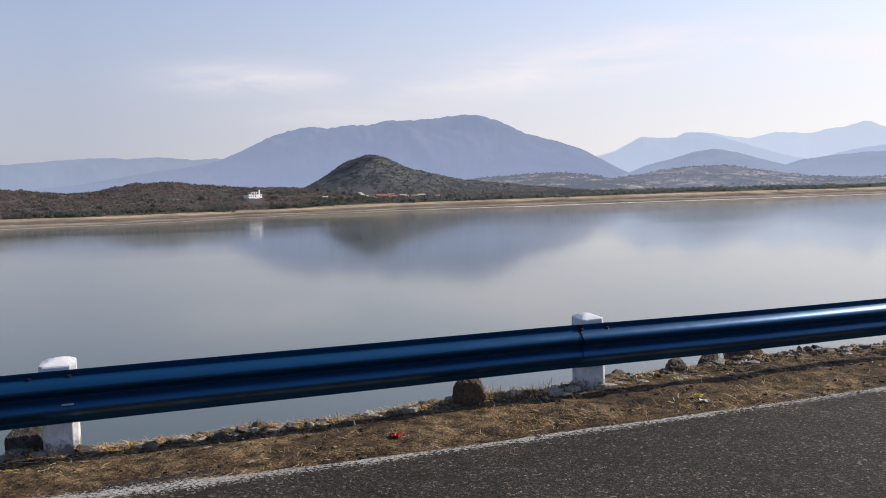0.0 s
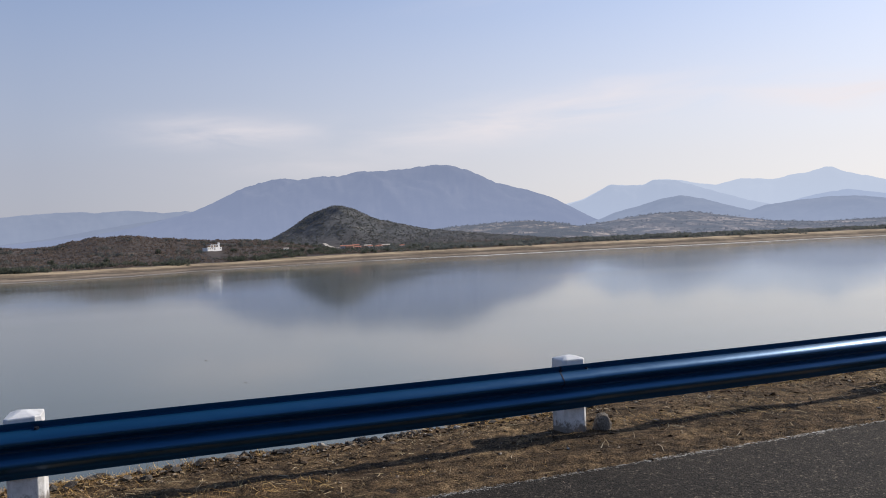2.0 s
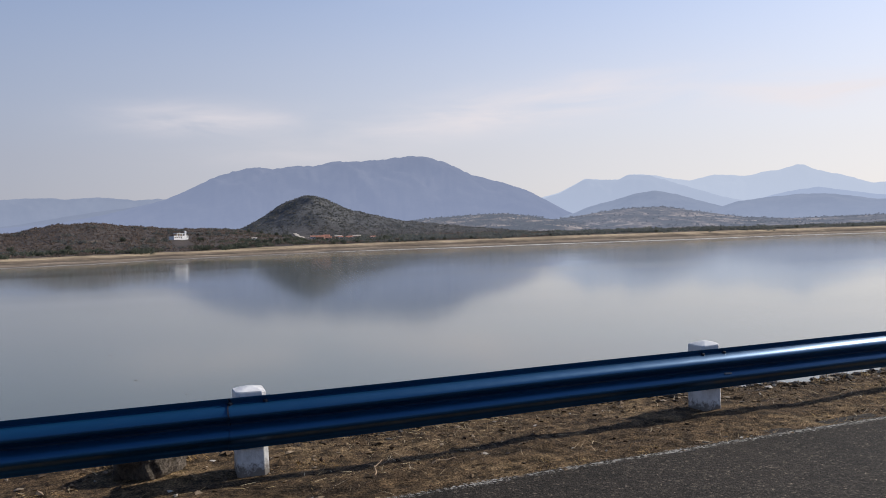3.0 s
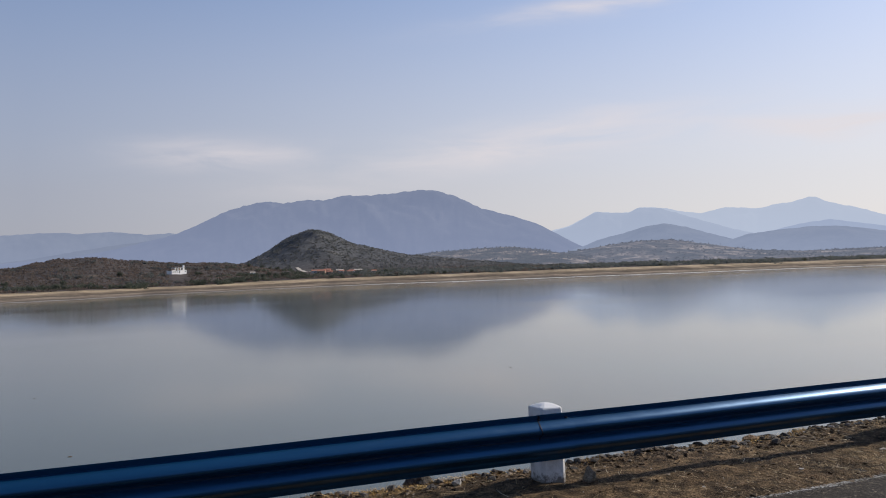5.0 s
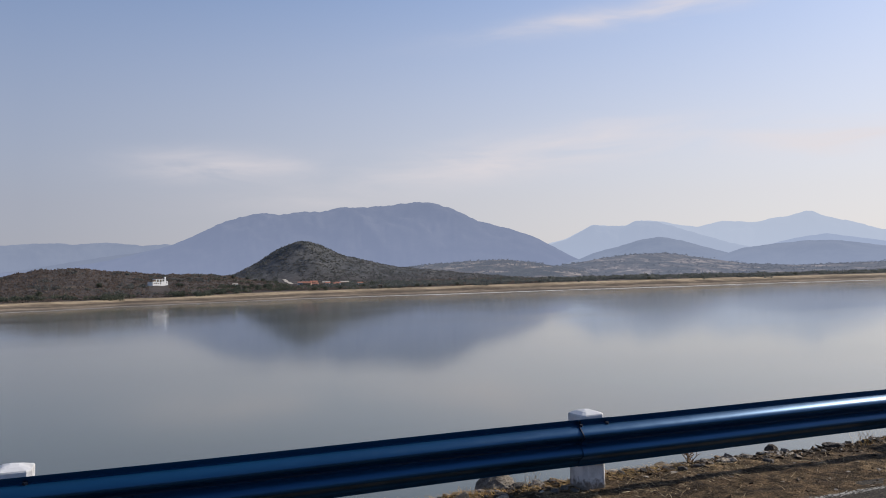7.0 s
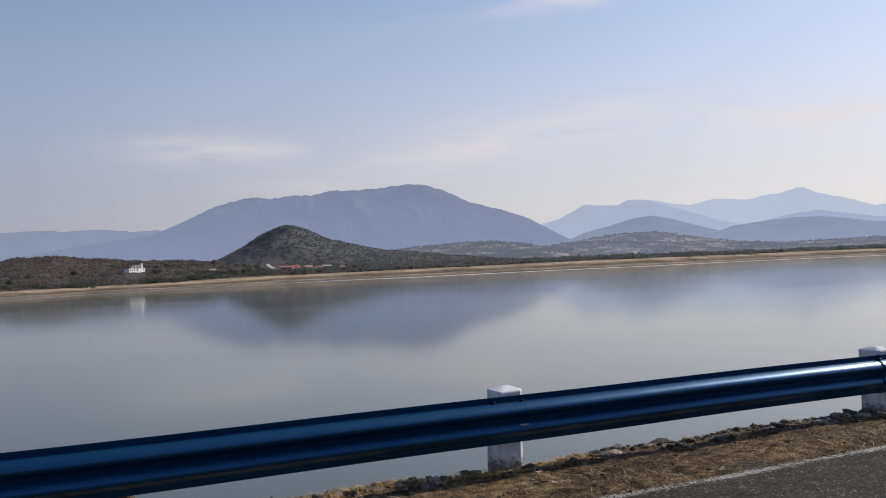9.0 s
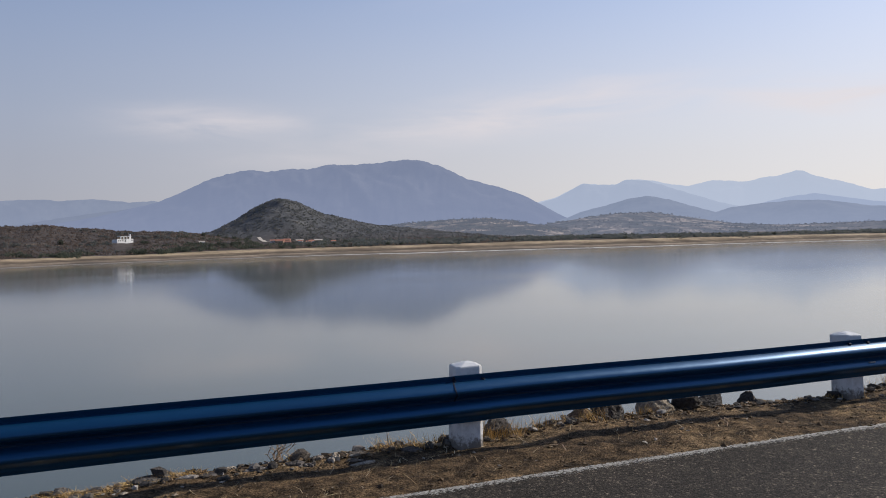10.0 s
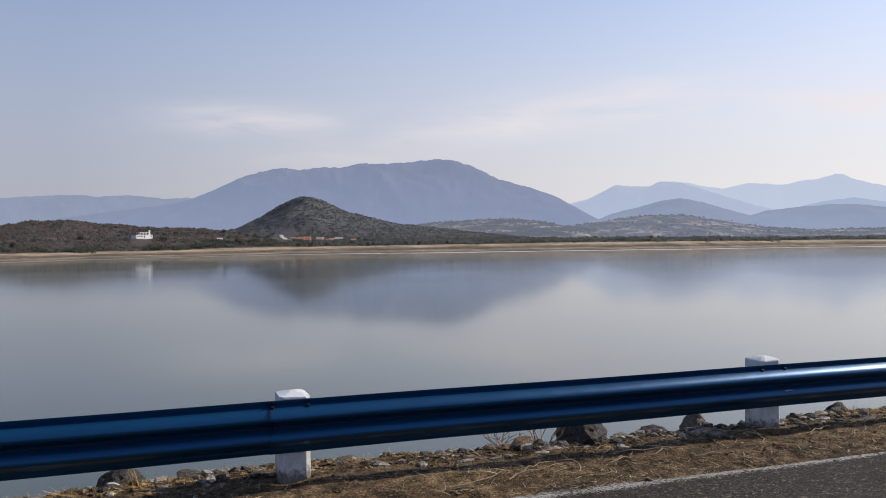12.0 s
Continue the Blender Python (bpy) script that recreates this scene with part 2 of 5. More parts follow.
def m_rock(name, dark, light):
    m = Mat(name, 0.88, 0.25)
    v = m.each()
    n1, n2 = m.noise(7, 6, 0.65), m.noise(45, 4, 0.7)
    base = m.ramp(n1, (0.3, dark), (0.72, light))
    tint = m.ramp(v, (0.0, (0.62, 0.6, 0.6)), (0.5, (1.0, 0.95, 0.9)), (1.0, (1.35, 1.2, 1.0)))
    col = m.mix(1.0, base, tint, "MULTIPLY")
    col = m.mix(1.0, col, m.ramp(n2, (0.32, 0.45), (0.68, 1.4)), "MULTIPLY")
    return m.color(col).bump(m.math("ADD", n1, m.math("MULTIPLY", n2, 0.4)), 0.05, 1.0).m


def m_gravel():
    m = Mat("gravel", 0.9, 0.2)
    c = m.ramp(m.island(), (0.0, (0.03, 0.021, 0.014)), (0.4, (0.085, 0.056, 0.033)), (0.8, (0.19, 0.128, 0.073)), (0.96, (0.27, 0.21, 0.15)), (1.0, (0.5, 0.46, 0.4)))
    return m.color(m.mix(1.0, c, m.ramp(m.noise(60, 3), (0.3, 0.7), (0.7, 1.2)), "MULTIPLY")).m


def m_rubble():
    m = Mat("rubble", 0.9, 0.2)
    c = m.ramp(m.island(), (0.0, (0.035, 0.032, 0.03)), (0.5, (0.10, 0.086, 0.072)), (0.85, (0.20, 0.175, 0.15)), (1.0, (0.42, 0.39, 0.35)))
    return m.color(m.mix(1.0, c, m.ramp(m.noise(45, 4, 0.7), (0.3, 0.6), (0.7, 1.25)), "MULTIPLY")).bump(m.noise(60, 3), 0.01).m


def m_straw():
    m = Mat("straw", 0.8, 0.25)
    c = m.ramp(m.island(), (0.0, (0.06, 0.036, 0.018)), (0.45, (0.20, 0.13, 0.06)), (0.8, (0.46, 0.33, 0.165)), (1.0, (0.82, 0.68, 0.44)))
    return m.color(c).m


def m_stalk():
    m = Mat("straw_stalk", 0.7, 0.3)
    return m.color(m.ramp(m.island(), (0.0, (0.28, 0.19, 0.09)), (0.6, (0.52, 0.39, 0.21)), (1.0, (0.78, 0.66, 0.45)))).m


def m_straw_gold():
    m = Mat("golden_straw", 0.75, 0.25)
    c = m.ramp(m.island(), (0.0, (0.19, 0.10, 0.032)), (0.5, (0.48, 0.285, 0.088)), (1.0, (0.78, 0.54, 0.22)))
    return m.color(c).m


def m_blue():
    m = Mat("blue_enamel", 0.3, 0.5, 0.55)
    n1 = m.noise(1.1, 5, 0.6, m.space((0.5, 3, 3)))
    n2 = m.noise(26, 5, 0.7, m.space((0.35, 1, 1)))
    col = m.ramp(n1, (0.3, (0.005, 0.053, 0.132)), (0.7, (0.008, 0.072, 0.168)))
    col = m.mix(m.ramp(n2, (0.66, 0.0), (0.8, 0.3)), col, (0.06, 0.075, 0.10))
    # road dust caught in the valley between the two waves
    off = m.math("ABSOLUTE", m.math("SUBTRACT", m.height(), 0.337))
    dust = m.math("MULTIPLY", m.ramp(off, (0.002, 0.7), (0.007, 0.0)), m.ramp(m.noise(3.0, 5, 0.7, m.space((0.5, 1, 1))), (0.35, 0.1), (0.6, 0.75)))
    col = m.mix(dust, col, (0.12, 0.085, 0.055))
    return m.color(col).rough(m.ramp(n2, (0.3, 0.30), (0.75, 0.41))).bump(m.noise(5, 3, 0.5, m.space((0.4, 1, 1))), 0.004, 0.5).m


def m_whitewash():
    m = Mat("whitewash", 0.85, 0.25)
    n1, n2 = m.noise(9, 6, 0.65), m.noise(60, 4, 0.7)
    z = m.space((1, 1, 1))
    col = m.ramp(n1, (0.28, (0.40, 0.395, 0.385)), (0.5, (0.60, 0.595, 0.59)), (0.8, (0.72, 0.715, 0.71)))
    chip = m.ramp(m.noise(16, 6, 0.72, z), (0.66, 0.0), (0.72, 1.0))
    col = m.mix(chip, col, (0.16, 0.145, 0.13))
    mud = m.math("SUBTRACT", m.math("MULTIPLY", m.noise(22, 5, 0.7), 0.22), m.height(), True)
    col = m.mix(m.ramp(mud, (0.03, 0.0), (0.08, 0.85)), col, (0.10, 0.078, 0.056))
    return m.color(col).bump(m.math("ADD", n1, m.math("MULTIPLY", n2, 0.5)), 0.008, 0.8).m


def m_steel():
    m = Mat("dark_bolt_steel", 0.5, 0.4, 0.6)
    return m.color(m.ramp(m.noise(90, 3), (0.3, (0.01, 0.016, 0.035)), (0.7, (0.03, 0.035, 0.05)))).m


def m_water():
    """Still silty water: a smooth mirror skin over a cloudy body that scatters the light widely."""
    m = Mat("lake_water", 0.7, 0.5)
    n = m.noise(0.012, 4, 0.5, m.space((0.4, 1.6, 1)))
    m.color(m.ramp(n, (0.3, (0.028, 0.037, 0.014)), (0.7, (0.034, 0.043, 0.017))))
    m.bump(m.noise(0.9, 3, 0.5, m.space((0.5, 1.4, 1))), 0.006, 0.5)
    skin = m.b.inputs
    skin["IOR"].default_value = 1.42
    skin["Specular Tint"].default_value = (1.0, 0.96, 0.82, 1)
    skin["Coat Weight"].default_value = 1.0
    skin["Coat IOR"].default_value = 1.5
    m.l.new(m.ramp(n, (0.35, 0.065), (0.7, 0.10)), skin["Coat Roughness"])
    ripple = skin["Normal"].links[0]
    m.l.new(ripple.from_socket, skin["Coat Normal"])
    m.l.remove(ripple)
    return m.m


def m_land():
    """Dry shore grass low down, grey-brown scrub soil above it."""
    m = Mat("shore_land", 0.95, 0.1)
    at = m.n.new("ShaderNodeAttribute")
    at.attribute_name = "above_lake"
    z = at.outputs["Fac"]
    n1, n2 = m.noise(0.02, 6, 0.6), m.noise(0.07, 7, 0.68)
    streak = m.noise(0.05, 5, 0.6, m.space((0.35, 1.0, 2.0)))
    zz = m.math("ADD", z, m.math("MULTIPLY", m.math("SUBTRACT", n1, 0.5), 2.6))
    t = m.math("DIVIDE", m.math("ADD", zz, 14.5), 12.0, True)
    beach = m.ramp(t, (0.06, (0.12, 0.098, 0.079)), (0.15, (0.25, 0.198, 0.150)), (0.21, (0.105, 0.082, 0.062)), (0.30, (0.17, 0.130, 0.092)), (0.37, (0.35, 0.272, 0.185)), (0.47, (0.32, 0.25, 0.168)), (0.58, (0.14, 0.110, 0.077)))
    beach = m.mix(1.0, beach, m.ramp(streak, (0.36, (0.72, 0.70, 0.66)), (0.64, (1.28, 1.26, 1.2))), "MULTIPLY")
    scrub = m.ramp(n1, (0.3, (0.062, 0.052, 0.047)), (0.55, (0.078, 0.065, 0.058)), (0.8, (0.112, 0.091, 0.077)))
    g, s = m.n.new("ShaderNodeNewGeometry"), m.n.new("ShaderNodeSeparateXYZ")
    m.l.new(g.outputs["Position"], s.inputs["Vector"])
    # a rim of dried salt, thick only on the far bays
    salt = m.ramp(m.math("DIVIDE", s.outputs["X"], 1000.0, True), (0.2, (0.28, 0.265, 0.24)), (0.42, (0.8, 0.79, 0.76)))
    beach = m.mix(m.ramp(m.math("DIVIDE", m.math("ADD", z, 14.4), 2.0, True), (0.18, 1.0), (0.21, 0.0)), beach, salt)
    # cone hill soil: distance haze put into the base colour as grey-blue
    hazed_soil = m.ramp(n1, (0.3, (0.082, 0.083, 0.085)), (0.55, (0.092, 0.092, 0.094)), (0.8, (0.120, 0.116, 0.113)))
    scrub = m.mix(m.ramp(m.math("DIVIDE", s.outputs["Y"], 2000.0, True), (0.61, 0.0), (0.68, 1.0)), scrub, hazed_soil)
    # bare clearings of dry soil
    bare = m.ramp(m.noise(0.016, 6, 0.7, m.space((0.6, 1.6, 1))), (0.60, 0.0), (0.66, 0.6))
    scrub = m.mix(bare, scrub, (0.24, 0.185, 0.13))
    col = m.mix(m.ramp(t, (0.50, 0.0), (0.60, 1.0)), beach, scrub)
    col = m.mix(1.0, col, m.ramp(n2, (0.34, 0.72), (0.66, 1.24)), "MULTIPLY")
    col = m.mix(1.0, col, m.ramp(m.noise(0.3, 5, 0.7), (0.34, 0.78), (0.66, 1.2)), "MULTIPLY")
    return m.color(col).m


def m_scrub(name, a, b, c):
    """Leaves and bare twigs: half of the light goes through."""
    m = Mat(name, 0.95, 0.1)
    col = m.ramp(m.island(), (0.0, a), (0.55, b), (1.0, c))
    patch = m.ramp(m.noise(0.022, 5, 0.6), (0.3, (0.78, 0.82, 0.78)), (0.7, (1.22, 1.14, 1.08)))
    col = m.mix(1.0, col, patch, "MULTIPLY")
    thin, x = m.n.new("ShaderNodeBsdfTranslucent"), m.n.new("ShaderNodeMixShader")
    m.l.new(col, thin.inputs["Color"])
    x.inputs["Fac"].default_value = 0.5
    m.l.new(m.b.outputs["BSDF"], x.inputs[1])
    m.l.new(thin.outputs["BSDF"], x.inputs[2])
    m.l.new(x.outputs["Shader"], m.n["Material Output"].inputs["Surface"])
    return m.color(col).m


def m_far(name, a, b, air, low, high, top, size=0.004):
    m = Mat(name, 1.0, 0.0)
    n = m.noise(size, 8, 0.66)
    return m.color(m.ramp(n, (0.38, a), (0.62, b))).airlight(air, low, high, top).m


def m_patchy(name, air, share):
    """Far fields and scrub: grey-green thickets between bare brown ground, under an even painted haze glow."""
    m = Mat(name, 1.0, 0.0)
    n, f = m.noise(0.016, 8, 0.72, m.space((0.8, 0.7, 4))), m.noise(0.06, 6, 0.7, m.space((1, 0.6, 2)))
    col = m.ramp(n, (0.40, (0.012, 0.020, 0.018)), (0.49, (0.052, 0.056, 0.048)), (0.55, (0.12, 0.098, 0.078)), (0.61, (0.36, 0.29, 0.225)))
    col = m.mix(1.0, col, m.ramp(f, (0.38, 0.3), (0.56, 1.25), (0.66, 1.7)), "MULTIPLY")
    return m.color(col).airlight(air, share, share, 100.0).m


def m_plain(name, a, b, rough=0.85, scale=2.0):
    m = Mat(name, rough, 0.25)
    return m.color(m.ramp(m.noise(scale, 5), (0.3, a), (0.7, b))).m


ASPHALT, LINE, DIRT = m_asphalt(), m_paint_line(), m_dirt()
ROCK = m_rock("grey_rock", (0.045, 0.042, 0.04), (0.22, 0.20, 0.185))
ROCK_PALE = m_rock("pale_rock", (0.19, 0.172, 0.15), (0.50, 0.46, 0.41))
ROCK_BROWN = m_rock("brown_rock", (0.12, 0.08, 0.052), (0.42, 0.29, 0.18))
STRAW_GOLD, RUBBLE = m_straw_gold(), m_rubble()
STALK = m_stalk()
GRAVEL, STRAW, BLUE, WHITEWASH, STEEL, WATER, LAND = m_gravel(), m_straw(), m_blue(), m_whitewash(), m_steel(), m_water(), m_land()
SCRUB = m_scrub("dry_scrub", (0.140, 0.112, 0.100), (0.157, 0.126, 0.111), (0.187, 0.149, 0.126))
LEAVES = m_scrub("green_leaves", (0.086, 0.098, 0.078), (0.100, 0.112, 0.088), (0.124, 0.130, 0.102))
# greyer, paler copies of the scrub and leaves, with distance haze in their colour
SCRUB_HAZED = m_scrub("grey_scrub", (0.138, 0.140, 0.146), (0.148, 0.149, 0.153), (0.160, 0.158, 0.158))
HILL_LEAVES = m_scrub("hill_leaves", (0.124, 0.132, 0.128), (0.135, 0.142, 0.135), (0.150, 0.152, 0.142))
LEAVES_HAZED = m_scrub("hazed_leaves", (0.125, 0.139, 0.138), (0.142, 0.153, 0.148), (0.172, 0.174, 0.162))
BARK = m_plain("bark", (0.07, 0.055, 0.04), (0.14, 0.11, 0.085))
PLASTER = m_plain("white_plaster", (0.66, 0.65, 0.63), (0.8, 0.79, 0.77), 0.85, 0.4)
TERRACOTTA = m_plain("terracotta", (0.34, 0.14, 0.09), (0.47, 0.21, 0.14), 0.85, 0.5)
OCHRE = m_plain("ochre_wall", (0.36, 0.25, 0.17), (0.48, 0.35, 0.25), 0.85, 0.5)
SALMON = m_plain("salmon_wall", (0.42, 0.26, 0.205), (0.52, 0.34, 0.275), 0.85, 0.5)
GLASS_DARK = m_plain("dark_window", (0.02, 0.022, 0.025), (0.04, 0.042, 0.045), 0.2, 0.5)
# pale grey for the bars that imitate glints on the rail
GLINT_GREY = m_plain("glint_grey", (0.22, 0.23, 0.25), (0.34, 0.35, 0.36), 0.55, 40)
PALE_EARTH = m_plain("pale_earth", (0.40, 0.35, 0.29), (0.50, 0.45, 0.38), 0.95, 0.2)
TWIG = m_plain("dry_twig", (0.26, 0.17, 0.10), (0.46, 0.33, 0.22), 0.85, 20)

# ---------------------------------------------------------------- ground, lake and far land
CX, CY, EYE = 60.0, -4.7, 1.41       # middle of the drive
WATER_Z = -14.1
SHORE = [(-60, 520), (-40, 545), (-15.6, 612), (-4.3, 645), (-1.3, 700), (8.6, 804), (15.7, 885), (22.9, 920), (38.3, 1150), (51, 1540), (65, 1750), (90, 2100)]
LOW_HILL = [(-40, 0.9), (-18, 1.05), (-13.3, 1.0), (-11.4, 0.97), (-9.4, 0.68), (-8.1, 0.72), (-6.7, 0.92), (-4.9, 1.2), (-2.9, 1.28), (-1.2, 1.13), (1, 0.94), (3.2, 0.83), (6.2, 0.72), (9, 0.3), (13, -0.3), (15, -0.6)]
CONE = [(1, -0.6), (3, -0.2), (5.2, 0.3), (6.2, 0.6), (7.4, 0.86), (8.6, 1.5), (10.2, 2.36), (11.0, 2.82), (11.6, 3.08), (12.3, 3.12), (13.3, 2.84), (14.6, 2.08), (15.8, 1.76), (18.3, 1.18), (20.7, 0.87), (23.2, 0.56), (26.5, 0.24), (30, -0.1), (33, -0.6)]
ROLL_A = [(14, 0.2), (17.5, 0.85), (20.8, 1.2), (24.5, 1.44), (26.6, 1.48), (29, 1.14), (30.6, 0.85), (33, 0.46), (36, 0.0)]
ROLL_B = [(24, 0.0), (29, 0.62), (30.7, 0.96), (33.1, 1.3), (35.8, 1.6), (37.8, 1.62), (40, 1.28), (43.3, 0.72), (46.5, 0.54), (51.3, 0.62), (60, 0.7), (70, 0.4)]


def tops(profile, az, dist, blur=0.35):
    a, e = np.array(profile).T
    # a few degrees of rounding between the listed bearings
    smooth = sum(np.interp(az + d, a, e) for d in (-blur, 0, blur)) / 3
    return EYE + np.tan(np.radians(smooth)) * dist


def beach_rise(az):
    """How much steeper the beach is than at the near end of the lake."""
    return np.interp(az, [3, 10, 16, 32, 60], [1.0, 1.3, 1.6, 2.1, 2.4])


def shore_r(az):
    return np.interp(az, *np.array(SHORE).T) + 14 * wavy(az * 0.55, 0 * az, 31, 4)


def land_z(az, r):
    """Height of the far land by bearing (degrees from +y) and distance."""
    u = r - shore_r(az)
    x, y = CX + r * np.sin(np.radians(az)), CY + r * np.cos(np.radians(az))
    z = WATER_Z + np.where(u < 0, np.maximum(u * 0.07, -6.0), 4.8 * beach_rise(az) * step(u / 115.0) ** 1.2)
    z = z + 0.033 * np.interp(az, [10, 20], [1.0, 0.55]) * np.clip(u - 100, 0, 400) + 0.5 * wavy(x / 30, y / 30, 3) * step(u / 60)
    for prof, r0, front, back in ((LOW_HILL, 1250, 400, 300), (CONE, 1610, 330, 500)):
        d = r - r0
        w = np.where(d < 0, step(1 + d / front), 0.35 + 0.65 * step(1 - d / back))
        rough = 1 + (0.42 * wavy(x / 110, y / 110, 11, 5)) * np.clip(np.abs(d) / 90, 0, 1)
        top = tops(prof, az, r0, 0.22) + 1.7 * wavy(az * 1.9, 0 * az, 33, 4)
        z = np.maximum(z, z + (top - z) * w * rough * (top > -8))
    z = z + 1.6 * wavy(x / 45, y / 45, 21, 4) * step((u - 200) / 200)
    # bosky relief of the thorn scrub, with ravines down the hillsides
    bosk = step((u - 112) / 30)
    return z + bosk * (0.9 * wavy(x / 18, y / 30, 25, 3) + 0.5 * wavy(x / 7, y / 14, 27, 2) - 5.0 * step((u - 300) / 200) * np.clip(0.16 - np.abs(wavy(x / 75, y / 240, 29, 3)), 0, 1))


def polar(az, r):
    az, r = np.meshgrid(az, r, indexing="ij")
    return az, r, CX + r * np.sin(np.radians(az)), CY + r * np.cos(np.radians(az))


azs = np.concatenate([np.arange(-90, -20, 2.0), np.arange(-20, 60, 0.16), np.arange(60, 91, 2.0)])
rads = np.concatenate([np.linspace(70, 480, 8), np.linspace(520, 1750, 235), np.linspace(1815, 2700, 50), np.linspace(2800, 4950, 10)])
A, R, X, Y = polar(azs, rads)
Z = np.where(R < 500, WATER_Z - 6, land_z(A, np.maximum(R, 500)))
far_shore = sheet("ground_far_shore", np.stack([X, Y, Z], -1), LAND)
far_shore.data.attributes.new("above_lake", "FLOAT", "POINT").data.foreach_set("value", (WATER_Z + (Z - WATER_Z) / beach_rise(A) + 5.0 * step((R - shore_r(A) - 106) / 30)).ravel().astype(np.float32))
tagged(far_shore, "dry grassy lakeshore rising to scrub-covered hills", "ground", kind="structure")

# unseen hillside, added so that the rail mirrors dark ground instead of sky
A, R, X, Y = polar(np.arange(90, 271, 3.0), np.array([20.0, 45, 70, 100, 140, 180, 230, 300, 420, 800, 2000, 4950]))
back = step((-CY - Y - 30) / 150) * (0.75 + 0.5 * wavy(X / 90, Y / 90, 6))
Z = np.where(R < 40, -14.0, np.maximum(-15.5 + 62 * back + 2 * wavy(X / 30, Y / 30, 5), -12.6))
tagged(sheet("ground_behind", np.stack([X, Y, Z], -1), LAND), "unseen dry scrubby hillside added behind the embankment to darken the rail's reflections", "ground", kind="structure")

gx, gy = np.meshgrid(np.linspace(-2800, 3400, 60), np.concatenate([[14.0], np.linspace(60, 2600, 40)]), indexing="ij")
tagged(sheet("water", np.stack([gx, gy, 0 * gx + WATER_Z], -1), WATER), "calm grey-green reservoir water mirroring sky and hills", "lake", kind="structure")

# far ridges, with haze painted into their materials as a blue glow
MAIN = [(-14, 0.5), (-9, 1.0), (-4, 1.4), (-1, 1.92), (0.7, 2.36), (2.6, 2.82), (4.4, 3.53), (6, 4.36), (7.5, 4.86), (8.9, 5.16), (10.3, 5.03), (11.9, 5.22), (13.3, 5.21), (14.7, 5.52), (16.6, 5.5), (18.4, 5.63), (20.2, 5.84), (21.5, 5.69), (23, 5.2), (24.6, 4.37), (26.7, 3.78), (28.7, 3.1), (30.1, 2.32), (31.1, 1.72), (32.3, 1.15), (36, 0.4)]
LEFT_FAR = [(-40, 2.2), (-25, 2.4), (-15, 2.5), (-10.7, 2.66), (-9.2, 2.76), (-7.5, 2.92), (-5.5, 3.05), (-4.3, 3.1), (-3.1, 2.98), (-1.6, 3.13), (0.2, 3.0), (1.1, 2.9), (2.5, 3.0), (4.8, 2.8), (10, 2.2)]
RIGHT_FAR = [(26, 1.2), (28.3, 1.88), (29.7, 2.54), (31.1, 2.9), (32.9, 3.82), (33.8, 3.71), (35.2, 3.65), (35.9, 3.98), (37.3, 3.92), (38.6, 3.63), (40.1, 3.36), (41.6, 3.69), (42.7, 3.63), (43.8, 3.5), (45, 3.78), (45.9, 3.85), (47.2, 4.15), (48.3, 3.64), (49.6, 3.31), (51.4, 2.66), (55, 2.9), (62, 2.3), (75, 2.0)]
HILL_A = [(29, 0.4), (30.7, 1.0), (31.9, 1.37), (33.1, 1.82), (34.7, 2.18), (36.3, 2.65), (37.6, 2.79), (39, 2.47), (40.4, 2.02), (42, 1.53), (43.7, 0.89), (46, 0.3)]
HILL_B = [(39, 0.5), (40.4, 1.0), (41.9, 1.46), (43, 1.8), (44.8, 2.0), (46.9, 2.14), (48.5, 2.14), (49.8, 1.94), (51.4, 1.65), (56, 1.3), (64, 0.9)]
HILL_C = [(41, 1.0), (43.4, 1.6), (45.5, 2.2), (46.9, 2.44), (48.2, 2.56), (49.9, 2.27), (51.4, 1.94), (58, 1.4), (66, 1.0)]


def ridge(name, profile, dist, depth, material, label, seed, gully=0.1):
    a0, a1 = profile[0][0], profile[-1][0]
    az = np.arange(a0, a1, 0.12)
    d = np.linspace(-depth, depth * 0.25, 44)
    A, D = np.meshgrid(az, d, indexing="ij")
    R = dist + D
    X, Y = CX + R * np.sin(np.radians(A)), CY + R * np.cos(np.radians(A))
    top = tops(profile, A, dist, 0.12)
    w = np.where(D < 0, 1 - (np.abs(D) / depth) ** 1.25, 1 - 1.5 * D / depth)
    side = np.clip(np.abs(D) / (0.35 * depth), 0, 1)
    bend = 180 * wavy(X / 700, Y / 700, seed + 9, 3)
    ribs = gully * (0.75 - 1.5 * np.abs(wavy((X + bend) / 420, (Y - bend) / 520, seed, 5))) * side
    fine = 0.016 * wavy(A * 3.2, D / 90, seed + 4, 5)
    Z = -16 + (top + 16) * np.clip(np.minimum(w + ribs * w, 1 - 0.3 * np.abs(D) / depth) + fine * (w > 0.02), -0.02, None)
    return tagged(sheet(name, np.stack([X, Y, Z], -1), material), label, "mountain", kind="structure")


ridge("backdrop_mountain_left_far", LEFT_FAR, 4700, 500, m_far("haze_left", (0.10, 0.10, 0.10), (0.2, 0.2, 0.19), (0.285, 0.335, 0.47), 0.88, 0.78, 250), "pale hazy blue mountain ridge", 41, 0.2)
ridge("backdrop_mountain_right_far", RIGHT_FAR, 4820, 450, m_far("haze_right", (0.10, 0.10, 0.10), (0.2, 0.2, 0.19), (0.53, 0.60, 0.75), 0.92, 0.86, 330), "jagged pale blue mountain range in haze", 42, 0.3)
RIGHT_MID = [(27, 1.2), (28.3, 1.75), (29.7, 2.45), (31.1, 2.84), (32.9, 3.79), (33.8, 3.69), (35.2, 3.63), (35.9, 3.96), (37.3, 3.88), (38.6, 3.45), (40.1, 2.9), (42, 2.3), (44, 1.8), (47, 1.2)]
